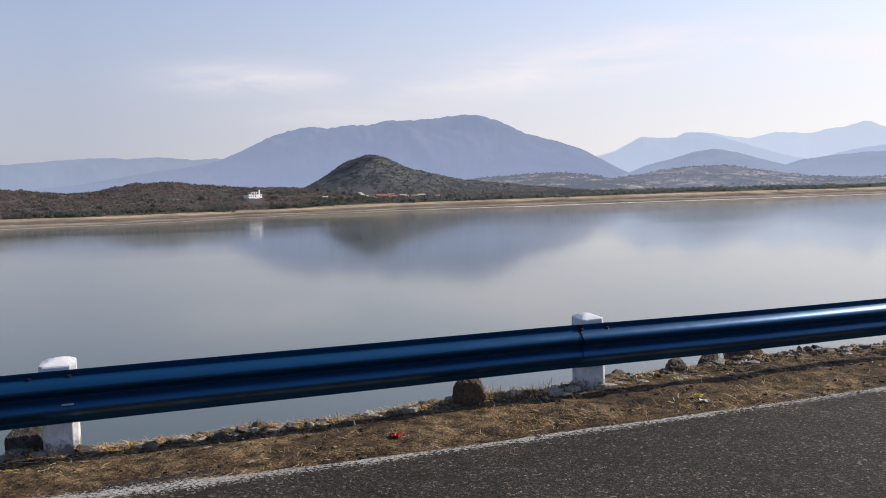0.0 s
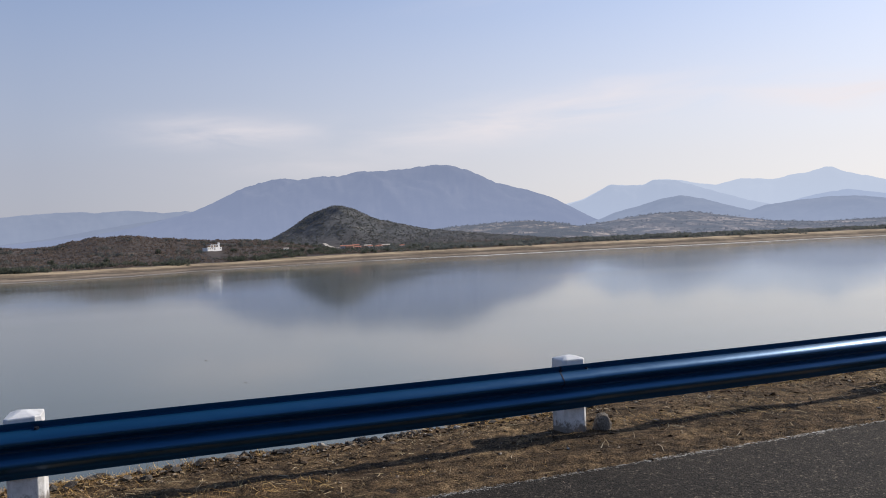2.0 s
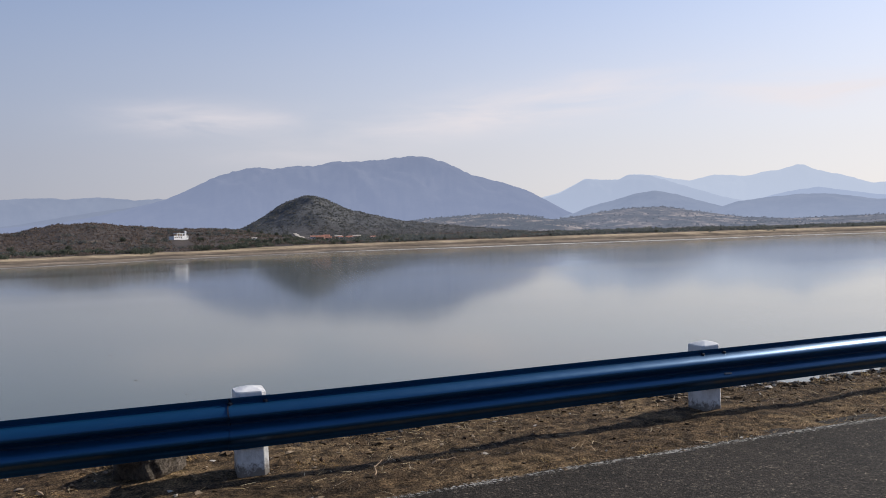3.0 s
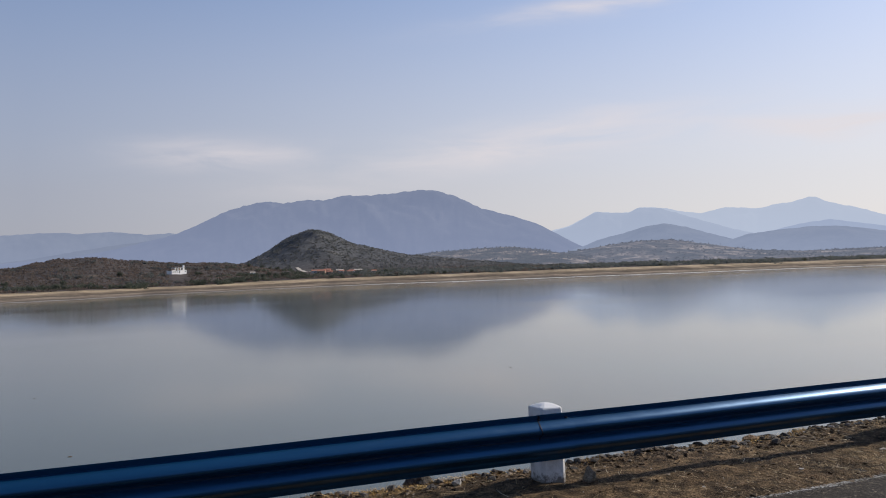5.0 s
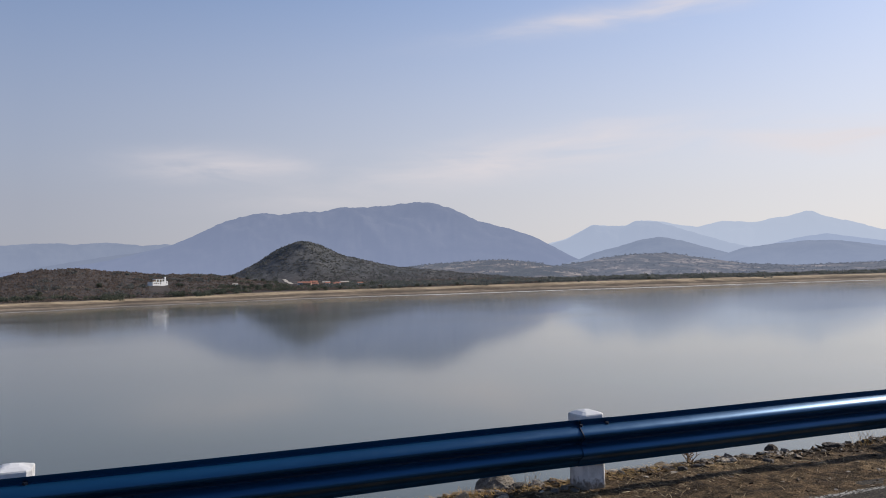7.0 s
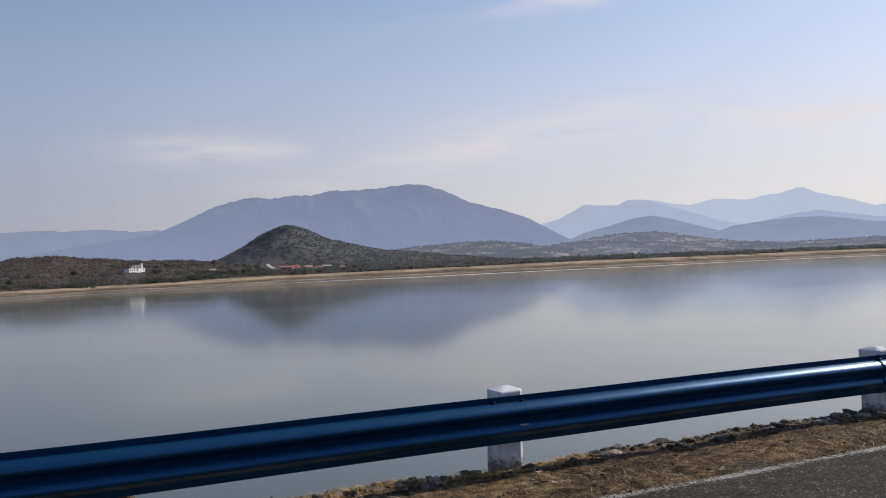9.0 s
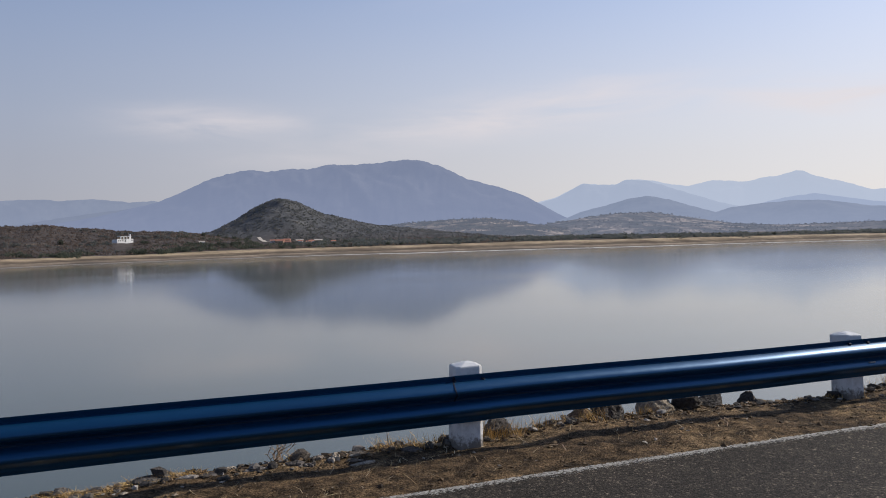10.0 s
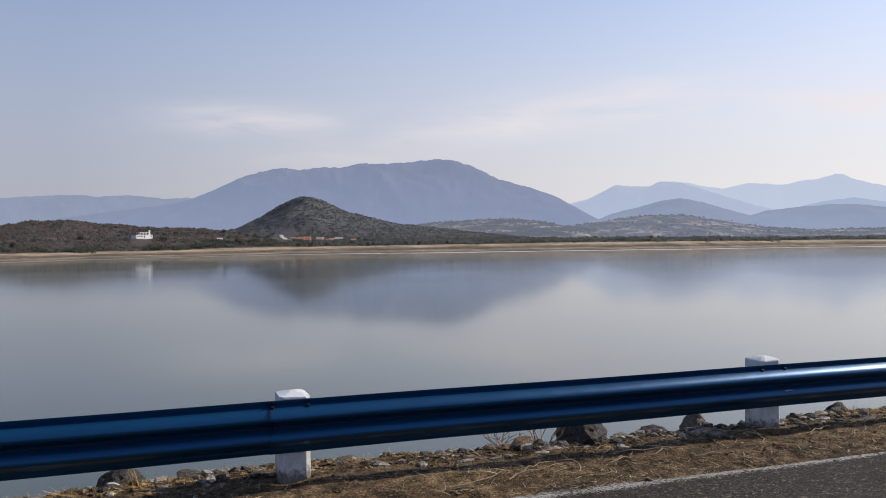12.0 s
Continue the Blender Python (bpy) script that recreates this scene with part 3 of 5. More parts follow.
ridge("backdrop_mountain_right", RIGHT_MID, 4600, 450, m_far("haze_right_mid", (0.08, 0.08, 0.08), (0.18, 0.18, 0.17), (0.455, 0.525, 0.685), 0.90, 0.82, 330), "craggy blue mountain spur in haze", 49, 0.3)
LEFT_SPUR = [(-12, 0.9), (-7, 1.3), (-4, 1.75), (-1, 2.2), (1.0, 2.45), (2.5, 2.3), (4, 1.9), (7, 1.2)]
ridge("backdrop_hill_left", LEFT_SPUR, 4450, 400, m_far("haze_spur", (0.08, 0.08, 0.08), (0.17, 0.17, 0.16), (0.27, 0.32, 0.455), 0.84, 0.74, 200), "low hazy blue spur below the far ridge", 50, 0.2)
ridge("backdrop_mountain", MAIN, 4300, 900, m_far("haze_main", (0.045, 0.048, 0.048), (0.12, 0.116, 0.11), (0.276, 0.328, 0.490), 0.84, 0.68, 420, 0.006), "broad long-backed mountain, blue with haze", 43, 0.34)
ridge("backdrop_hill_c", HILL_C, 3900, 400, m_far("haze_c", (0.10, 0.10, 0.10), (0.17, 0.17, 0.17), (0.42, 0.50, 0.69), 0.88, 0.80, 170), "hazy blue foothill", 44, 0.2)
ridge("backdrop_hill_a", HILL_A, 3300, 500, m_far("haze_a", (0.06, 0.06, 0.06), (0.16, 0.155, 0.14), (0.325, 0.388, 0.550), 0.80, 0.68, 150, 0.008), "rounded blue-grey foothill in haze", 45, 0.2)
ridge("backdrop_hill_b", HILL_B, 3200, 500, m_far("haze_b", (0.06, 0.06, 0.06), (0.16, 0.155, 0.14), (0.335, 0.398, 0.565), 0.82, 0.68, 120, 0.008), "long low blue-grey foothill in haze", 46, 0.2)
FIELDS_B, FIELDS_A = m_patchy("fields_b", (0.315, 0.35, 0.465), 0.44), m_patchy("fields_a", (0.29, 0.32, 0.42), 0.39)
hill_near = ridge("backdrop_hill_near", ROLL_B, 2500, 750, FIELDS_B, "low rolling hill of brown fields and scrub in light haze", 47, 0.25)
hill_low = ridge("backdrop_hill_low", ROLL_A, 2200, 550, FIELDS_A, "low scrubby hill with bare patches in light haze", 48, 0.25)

# ---------------------------------------------------------------- embankment, road and shoulder
prof = np.array([(-60, -15.5), (-38, -15.2), (-14, -0.6), (-9.5, -0.12), (-7.6, -0.03), (-1.0, -0.07), (-0.2, -0.55), (1.2, -1.3), (4.0, -2.9), (24, -14.6), (40, -21)])
xs = np.concatenate([[-900, -400, -150], np.linspace(-60, 200, 80), [320, 600, 1100]])
P = np.zeros((len(xs), len(prof), 3))
P[:, :, 0], P[:, :, 1], P[:, :, 2] = xs[:, None], prof[None, :, 0], prof[None, :, 1]
tagged(sheet("ground_embankment", P, DIRT, False), "earth dam embankment falling away to the lake", "embankment", kind="structure")

xs, ys = np.linspace(-40, 180, 441), np.linspace(-7.5, -0.58, 32)
gx, gy = np.meshgrid(xs, ys, indexing="ij")
gz = 0.012 * wavy(gx / 3, gy / 3, 61, 3) - 0.004 * np.clip((gy + 4) / 3.3, -1, 1) ** 2
edge = gy > -0.67
gy = np.where(edge, gy + 0.05 * wavy(gx * 2.2, gy, 63, 4), gy)
tagged(sheet("road", np.stack([gx, gy, gz], -1), ASPHALT), "worn grey asphalt road with exposed aggregate", "road", kind="structure")


LIP = [(-15, 0.3), (0.6, 0.1), (2, 0.15), (3.1, 0.17), (4.7, 0.4), (8, 0.48), (12, 0.42), (16, 0.45), (19, 0.55), (21, 0.78), (22, 0.86), (29, 0.86), (31.5, 0.78), (33, 0.6), (49, 0.52), (53.6, 0.5), (56, 0.46), (58.5, 0.2), (60, 0.26), (62, 0.52), (64, 0.26), (66, 0.2), (69, 0.33), (73, 0.35), (80, 0.36), (88, 0.2), (91, 0.12), (94, 0.17),
       (96, 0.27), (98, 0.2), (101, 0.3), (103.6, 0.4), (105, 0.2), (106.5, 0.44), (110.5, 0.54), (113, 0.45), (114, 0.3), (115.2, 0.42), (116, 0.24), (118, 0.24), (119.6, 0.4), (121, 0.28), (122.4, 0.42), (124.7, 0.26), (127, 0.3), (150, 0.36)]


EDGE = [(-16, -0.76), (4, -0.78), (9, -0.8), (12, -0.83), (16, -0.95), (18, -0.88), (21, -0.8), (24, -0.74), (31, -0.73), (50, -0.78), (71, -0.77), (92, -0.8), (97, -0.66), (103, -0.66), (108, -0.71), (115, -0.71), (119, -0.76), (125, -0.71), (150, -0.74)]


def edge_at(x):
    """Where the asphalt gives way to dirt."""
    return np.interp(x, *np.array(EDGE).T)


def lip_at(x):
    return np.interp(x, *np.array(LIP).T) + 0.09 * wavy(x * 1.1, 0 * x, 71, 4)


def shoulder_z(x, y):
    """Height of the dirt shoulder; it breaks off to the lake along an uneven edge."""
    lip = lip_at(x)
    z = 0.006 + 0.028 * wavy(x * 0.9, y * 0.9, 72, 4) + 0.024 * wavy(x * 5, y * 5, 73, 4)
    d = y - edge_at(x)
    z = z * step(d / 0.2) - 0.016 * (1 - step((d + 0.06) / 0.1))
    return z - 0.9 * step((y - lip + 0.05) / 0.45) ** 1.2


gx, gy = np.meshgrid(np.arange(-16, 150, 0.06), np.arange(-1.1, 1.3, 0.052), indexing="ij")
tagged(sheet("dirt_shoulder", np.stack([gx, gy, shoulder_z(gx, gy)], -1), DIRT), "brown dry dirt shoulder with straw and loose stones", "ground", kind="structure")

# edge line, worn to flecks
xs = np.arange(-16, 150, 0.1)
across = np.linspace(-1, 1, 9)
gx, ga = np.meshgrid(xs, across, indexing="ij")
half = np.interp(gx, [-16, 0, 8, 14, 90, 100, 150], [0.11, 0.11, 0.095, 0.07, 0.07, 0.08, 0.08]) * (1 + 0.25 * wavy(gx * 0.6, 0 * gx, 83, 3))
gy = edge_at(gx) + 0.02 * wavy(gx * 0.25, 0 * gx, 81, 3) + ga * half
gz = 0.012 * wavy(gx / 3, gy / 3, 61, 3) - 0.001
line = sheet("road_marking", np.stack([gx, gy, gz], -1), LINE)
left = np.interp(gx, [-16, 3, 9, 24, 40, 90, 100, 150], [0.44, 0.44, 0.30, 0.30, 0.32, 0.40, 0.44, 0.45])
line.data.attributes.new("cover", "FLOAT", "POINT").data.foreach_set("value", (left - 0.42 * np.abs(ga) ** 1.4).ravel().astype(np.float32))
tagged(line, "worn white edge line flaking off the asphalt", "road marking", kind="structure")

# ---------------------------------------------------------------- guardrail
PITCH, TOP = 3.498, 0.49
KNOTS = [(-0.012, 0.0), (-0.001, -0.034), (-0.082, -0.097), (-0.010, -0.157), (-0.070, -0.221), (-0.006, -0.280), (0.008, -0.312)]


def wave_profile():
    """The beam's cross-section: each top slope swells out and rounds over at the crest, each underside falls back to the valley."""
    out = []
    for n, (a, c) in enumerate(zip(KNOTS, KNOTS[1:])):
        for t in range(8):
            u = t / 8
            ease = (1 - math.cos(math.pi * u)) / 2
            if n in (1, 3):
                over, down = math.sin(math.pi / 2 * u), 1 - math.cos(math.pi / 2 * u)
                out.append((a[0] + (c[0] - a[0]) * (0.65 * over + 0.35 * ease), a[1] + (c[1] - a[1]) * (0.65 * down + 0.35 * u)))
            else:
                out.append((a[0] + (c[0] - a[0]) * ease, a[1] + (c[1] - a[1]) * u))
    return out + [KNOTS[-1]]


WAVE = wave_profile()


def rail_panel(x0, x1, lap, parent):
    """One pressed two-wave beam with its thickness; its near end laps over the last one."""
    bm = bmesh.new()
    n = max(2, int((x1 - x0) / 0.5))
    rows = []
    for i in range(n + 1):
        x = x0 + (x1 - x0) * i / n
        sway = 0.004 * math.sin(x * 0.83) + 0.003 * math.sin(x * 2.1 + 1)
        front = [bm.verts.new((x, y - lap + sway, TOP + z + 0.5 * sway)) for y, z in WAVE]
        back = [bm.verts.new((x, y - lap + 0.004 + sway, TOP + z + 0.5 * sway)) for y, z in reversed(WAVE)]
        rows.append(front + back)
    k = len(rows[0])
    for a, b in zip(rows, rows[1:]):
        for j in range(k):
            bm.faces.new((a[j], b[j], b[(j + 1) % k], a[(j + 1) % k]))
    for row in (rows[0], rows[-1]):
        bm.faces.new([bm.verts.new(v.co) for v in row])
    bmesh.ops.recalc_face_normals(bm, faces=bm.faces)
    for e in bm.edges:
        e.smooth = len(e.link_faces) == 2 and e.calc_face_angle(0) < 1.0
    return part("rail_panel", bm, BLUE, parent, smooth=True)


def bolt(x, down, lap, parent):
    """A bolt head lying square on the beam's upper slope, at a depth below its top edge."""
    at = min(range(9, 16), key=lambda i: abs(WAVE[i][1] + down))
    (y0, z0), (y1, z1) = WAVE[at - 1], WAVE[at + 1]
    tilt = math.degrees(math.atan2(y0 - y1, z0 - z1))
    y, z = WAVE[at][0] - lap, TOP + WAVE[at][1]
    bm = bmesh.new()
    bmesh.ops.create_cone(bm, cap_ends=True, segments=6, radius1=0.015, radius2=0.012, depth=0.012,
                          matrix=Matrix.Translation((x, y, z)) @ Matrix.Rotation(radians(90 - tilt), 4, "X") @ Matrix.Translation((0, 0, 0.006)))
    return part("bolt", bm, STEEL, parent, "dark hexagonal bolt head")


def lap_edge(x, lap, parent):
    """The open edge where one beam laps over the next."""
    bm = bmesh.new()
    rows = []
    for k, (y, z) in enumerate(WAVE[:26]):
        w = 0.006 - 0.00015 * k
        s = 0.010 * math.sin(k * 0.35)
        rows.append([bm.verts.new((x + s + dx, y - lap + dy, TOP + z)) for dx, dy in ((-w, -0.002), (w, -0.002), (w, 0.003), (-w, 0.003))])
    for a, c in zip(rows, rows[1:]):
        for j in range(4):
            bm.faces.new((a[j], a[(j + 1) % 4], c[(j + 1) % 4], c[j]))
    bm.faces.new(rows[0])
    bm.faces.new(rows[-1])
    bmesh.ops.recalc_face_normals(bm, faces=bm.faces)
    return part("lap_edge", bm, STEEL, parent, "dark open edge of the lapped beam")


def slot_tab(x, lap, parent):
    """A small pale bar added on the lower wave to stand in for a glint."""
    bm = bmesh.new()
    box(bm, x - 0.032, x + 0.032, -0.070 - lap, -0.050 - lap, TOP - 0.192, TOP - 0.182, 0.002)
    return part("slot_tab", bm, GLINT_GREY, parent, "small pale bar on the beam in place of a glint")


JOINTS = [-5, -3, -1, 1, 3, 5, 6, 8, 10, 12, 14, 16, 18, 20, 22, 23, 25, 27, 29, 31, 33, 35, 37, 39, 41]
guardrail = tagged(empty("guardrail", pose(0, 0, 0)), "glossy dark blue two-wave steel guardrail along the road edge", "guardrail")
for n, (a, b) in enumerate(zip(JOINTS, JOINTS[1:])):
    panel = rail_panel(a * PITCH - 0.15, b * PITCH + 0.10, 0.011 * (n % 2), guardrail)
    lap_edge(a * PITCH - 0.147, 0.014, panel)
    for k in range(a, b):
        if k > a:
            slot_tab(k * PITCH + 0.06, 0.011 * (n % 2), panel)
        for dx in (-0.135, 0.07):
            bolt(k * PITCH + dx, 0.0375, 0.011 * (n % 2), panel)


def white_post(at):
    """A square concrete post with chamfered arrises and a hand-finished hipped top."""
    bm = bmesh.new()
    s, c, b = 0.094, 0.03, 0.022
    d = 0.006
    ring = [(-s + b, -s), (s - c, -s), (s, -s + c), (s, s - d), (s - d, s), (-s + d, s), (-s, s - d), (-s, -s + b)]
    peak = 0.03 * noise.noise(Vector((at * 1.7, 3, 0)))
    levels = [(-0.30, 1.0), (0.0, 1.0), (0.25, 0.985), (0.505, 0.975), (0.513, 0.94), (0.528, 0.55), (0.537, 0.2)]
    rows = []
    for z, k in levels:
        row = []
        for x, y in ring:
            w = Vector((x * k + peak * (z > 0.52), y * k, z))
            w += (0.012 if z > 0.50 else 0.004) * Vector((noise.noise(w * 9 + Vector((at, 0, 0))), noise.noise(w * 9 + Vector((at, 5, 0))), noise.noise(w * 7 + Vector((at, 0, 9))) * (z > 0.5)))
            row.append(bm.verts.new(w))
        rows.append(row)
    for a, b in zip(rows, rows[1:]):
        for j in range(8):
            bm.faces.new((a[j], a[(j + 1) % 8], b[(j + 1) % 8], b[j]))
    bm.faces.new(rows[-1])
    bm.faces.new(list(reversed(rows[0])))
    sides = [e for e in bm.edges if all(v.co.z < 0.5 for v in e.verts)]
    bmesh.ops.bevel(bm, geom=sides, offset=0.0025, segments=1, affect="EDGES")
    bmesh.ops.recalc_face_normals(bm, faces=bm.faces)
    ob = part("guardrail_post", bm, WHITEWASH)
    return tagged(ob, "chipped whitewashed concrete post behind the guardrail", "post", "guardrail posts")


for k in range(-5, 42):
    jig = np.random.default_rng(k + 50)
    ob = white_post(float(k))
    ob.matrix_basis = pose(k * PITCH, 0.115, float(jig.uniform(-0.012, 0.008)) + {3: 0.016, 29: 0.012, 31: -0.02}.get(k, 0.0), jig.uniform(-1, 1), jig.uniform(-1, 1), jig.uniform(-3, 3))

# ---------------------------------------------------------------- far shore: scrub, trees and buildings
def land_at(x, y):
    r, a = math.hypot(x - CX, y - CY), math.degrees(math.atan2(x - CX, y - CY))
    return float(land_z(np.array([a]), np.array([r]))[0])


gold = (1 + 5 ** 0.5) / 2
ICO_V = np.array([(-1, gold, 0), (1, gold, 0), (-1, -gold, 0), (1, -gold, 0), (0, -1, gold), (0, 1, gold), (0, -1, -gold), (0, 1, -gold), (gold, 0, -1), (gold, 0, 1), (-gold, 0, -1), (-gold, 0, 1)]) / 1.902
ICO_F = np.array([(0, 11, 5), (0, 5, 1), (0, 1, 7), (0, 7, 10), (0, 10, 11), (1, 5, 9), (5, 11, 4), (11, 10, 2), (10, 7, 6), (7, 1, 8), (3, 9, 4), (3, 4, 2), (3, 2, 6), (3, 6, 8), (3, 8, 9), (4, 9, 5), (2, 4, 11), (6, 2, 10), (8, 6, 7), (9, 8, 1)])


def clumps(name, places, radii, squash, material, seed, smooth=False):
    """Many small uneven lumps as one mesh."""
    g = np.random.default_rng(seed)
    n = len(places)
    v = ICO_V[None] * g.uniform(0.62, 1.25, (n, len(ICO_V), 1))
    a = g.uniform(0, 6.28, n)
    c, s = np.cos(a)[:, None], np.sin(a)[:, None]
    v = np.stack([v[..., 0] * c - v[..., 1] * s, v[..., 0] * s + v[..., 1] * c, v[..., 2]], -1)
    v = v * np.stack([radii, radii, radii * squash], -1)[:, None] + places[:, None]
    f = ICO_F[None] + len(ICO_V) * np.arange(n)[:, None, None]
    return soup(name, v.reshape(-1, 3), f.reshape(-1, 3), material, smooth)


def brush(name, places, radii, squash, material, seed, k=12):
    """Bushes as loose heaps of small leafy sheets turned every way."""
    g = np.random.default_rng(seed)
    n = len(places)
    d = g.normal(0, 1, (n, k, 3))
    d *= (g.random((n, k, 1)) ** 0.4) / np.linalg.norm(d, axis=2, keepdims=True)
    mid = places[:, None] + d * np.stack([radii, radii, radii * squash], -1)[:, None]
    v = mid[:, :, None] + g.normal(0, 1, (n, k, 3, 3)) * (0.42 * radii * (10.0 / k) ** 0.5)[:, None, None, None]
    return soup(name, v.reshape(-1, 3), np.arange(n * k * 3).reshape(-1, 3), material)


def scatter(n, a0, a1, u0, u1, seed, keep, far=2700):
    """Places on the far land between two distances behind the shoreline."""
    g = np.random.default_rng(seed)
    a = g.uniform(a0, a1, n)
    r = np.interp(a, *np.array(SHORE).T) + u0 + (u1 - u0) * g.random(n)
    ok = (wavy(a * 1.7, r / 70, seed + 1, 4) + g.normal(0, 0.12, n) > keep) & (r < far)
    ok &= ~((np.abs(a - 2.35) < 0.75 + g.normal(0, 0.1, n)) & (r > 930 + g.normal(0, 12, n)) & (r < 1018))
    ok &= ~((np.abs(a - 11.1) < 0.75) & (r > 1130) & (r < 1370))
    ok &= ~((a > 9.6) & (a < 16) & (r > 1080) & (r < 1200) & (g.random(n) < 0.75))
    a, r = a[ok], r[ok]
    x, y = CX + r * np.sin(np.radians(a)), CY + r * np.cos(np.radians(a))
    return np.stack([x, y, land_z(a, r)], -1), g


pts, g = scatter(30000, -20, 30, 116, 900, 201, -0.45, far=1720)
r = 0.9 + 1.3 * g.random(len(pts)) ** 2
pts[:, 2] += r * 0.3
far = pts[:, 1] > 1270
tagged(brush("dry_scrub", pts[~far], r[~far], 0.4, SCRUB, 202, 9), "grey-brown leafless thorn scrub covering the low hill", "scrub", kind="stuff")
tagged(brush("grey_scrub", pts[far], r[far], 0.4, SCRUB_HAZED, 203, 9), "grey-green thorn scrub covering the cone hill, paled with painted haze", "scrub", kind="stuff")


def groves(n, a0, a1, u0, u1, seed, each, spread, size):
    """Loose groups of bushes: places and radii."""
    g = np.random.default_rng(seed)
    a, u = g.uniform(a0, a1, n), g.uniform(u0, u1, n)
    k = g.integers(each[0], each[1], n)
    a, u = np.repeat(a, k), np.repeat(u, k)
    r = shore_r(a) + u + g.normal(0, spread * 0.6, len(a))
    a = a + np.degrees(g.normal(0, spread, len(a)) / r)
    ok = ~((np.abs(a - 2.35) < 0.72) & (r > 925) & (r < 1018)) & ~((np.abs(a - 11.1) < 0.7) & (r > 1130) & (r < 1370))
    ok &= ~((a > 12.6) & (a < 17) & (r > 1100) & (r < 1200) & (g.random(len(a)) < 0.6))
    a, r = a[ok], r[ok]
    s = size[0] + (size[1] - size[0]) * g.random(len(a)) ** 1.5
    p = np.stack([CX + r * np.sin(np.radians(a)), CY + r * np.cos(np.radians(a)), land_z(a, r) + s * 0.25 + size[1] * 0.3 * g.random(len(a)) ** 2], -1)
    return p, s, g


pts, r, g = groves(40, -20, 10, 114, 150, 221, (6, 18), 7.0, (2.2, 4.6))
tagged(brush("green_shrubs", pts, r, 0.60, LEAVES, 222, 40), "dark green shrubs along the top of the beach", "shrubs", kind="stuff")

pts, r, g = groves(44, -20, 8, 150, 480, 261, (5, 14), 9.0, (1.8, 4.0))
tagged(brush("hillside_bushes", pts, r, 0.40, HILL_LEAVES, 262, 26), "olive bushes scattered over the low hill", "shrubs", kind="stuff")

pts, r, g = groves(260, 13, 57, 118, 420, 241, (6, 22), 15.0, (2.0, 5.0))
tagged(brush("shore_thicket", pts, r, 0.47, LEAVES_HAZED, 242, 26), "belt of grey-green thicket behind the far beach, paled with painted haze", "thicket", kind="stuff")

pts, r, g = groves(44, 5, 19, 116, 330, 231, (5, 14), 7.0, (1.8, 4.0))
tagged(brush("village_shrubs", pts, r, 0.60, LEAVES, 232, 36), "green shrubs and small trees round the village", "shrubs", kind="stuff")


g = np.random.default_rng(251)
a, r = g.normal(12.6, 3.4, 1500), g.uniform(1310, 1640, 1500)
ok = (wavy(a * 2.2, r / 60, 252, 4) + 0.25 * np.clip((a - 11) / 4, -1, 1) > -0.1) & (a > 6.5) & (a < 22) & ~((np.abs(a - 11.1) < 0.75) & (r < 1380))
a, r = a[ok], r[ok]
pts = np.stack([CX + r * np.sin(np.radians(a)), CY + r * np.cos(np.radians(a)), land_z(a, r) + 0.3], -1)
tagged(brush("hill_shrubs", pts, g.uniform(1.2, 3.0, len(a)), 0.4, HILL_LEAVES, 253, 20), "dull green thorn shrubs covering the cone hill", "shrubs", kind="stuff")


# the same painted haze glow is mixed into this brush
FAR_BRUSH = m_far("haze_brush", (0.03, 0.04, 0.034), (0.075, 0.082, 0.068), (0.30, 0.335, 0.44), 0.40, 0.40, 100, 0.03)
for hill, count, seed in ((hill_near, 5200, 271), (hill_low, 3400, 273)):
    g = np.random.default_rng(seed)
    co = np.zeros(len(hill.data.vertices) * 3)
    hill.data.vertices.foreach_get("co", co)
    co = co.reshape(-1, 3)
    co = co[(co[:, 2] > -13) & (np.hypot(co[:, 0] - CX, co[:, 1] - CY) < (2500 if hill is hill_near else 2200))]
    pts = co[g.integers(0, len(co), count)] + g.normal(0, 1, (count, 3)) * (9, 9, 0)
    pts = pts[wavy(pts[:, 0] / 60, pts[:, 2] / 9, seed, 4) + g.normal(0, 0.15, count) > -0.05]
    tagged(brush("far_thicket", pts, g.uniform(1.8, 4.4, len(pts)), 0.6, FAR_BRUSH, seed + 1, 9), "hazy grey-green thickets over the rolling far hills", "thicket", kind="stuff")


def tree(height, spread, seed):
    """A short tapered trunk with limbs and a ragged crown of clumps."""
    g = np.random.default_rng(seed)
    top = empty("tree", pose(0, 0, 0))
    bm = bmesh.new()
    bmesh.ops.create_cone(bm, cap_ends=True, segments=7, radius1=0.22, radius2=0.1, depth=height * 0.55, matrix=Matrix.Translation((0, 0, height * 0.25)))
    for k in range(5):
        a = 2 * math.pi * k / 5 + g.uniform(-0.4, 0.4)
        m = Matrix.Translation((0, 0, height * 0.45)) @ Matrix.Rotation(a, 4, "Z") @ Matrix.Rotation(radians(48), 4, "Y") @ Matrix.Translation((0, 0, spread * 0.4))
        bmesh.ops.create_cone(bm, cap_ends=False, segments=5, radius1=0.09, radius2=0.03, depth=spread * 0.9, matrix=m)
    part("trunk", bm, BARK, top)
    n = 46
    d = g.normal(0, 1, (n, 3))
    d /= np.linalg.norm(d, axis=1)[:, None]
    d *= (g.random(n) ** 0.4)[:, None]
    p = d * (spread, spread, height * 0.40) + (0, 0, height * 0.52)
    crown = brush("crown", p, g.uniform(0.45, 0.9, n) * spread / 2.4, 0.8, LEAVES, seed + 1, 10)
    crown.parent = top
    return tagged(top, "dark green tree on the dry lakeshore", "tree", "lakeshore trees")


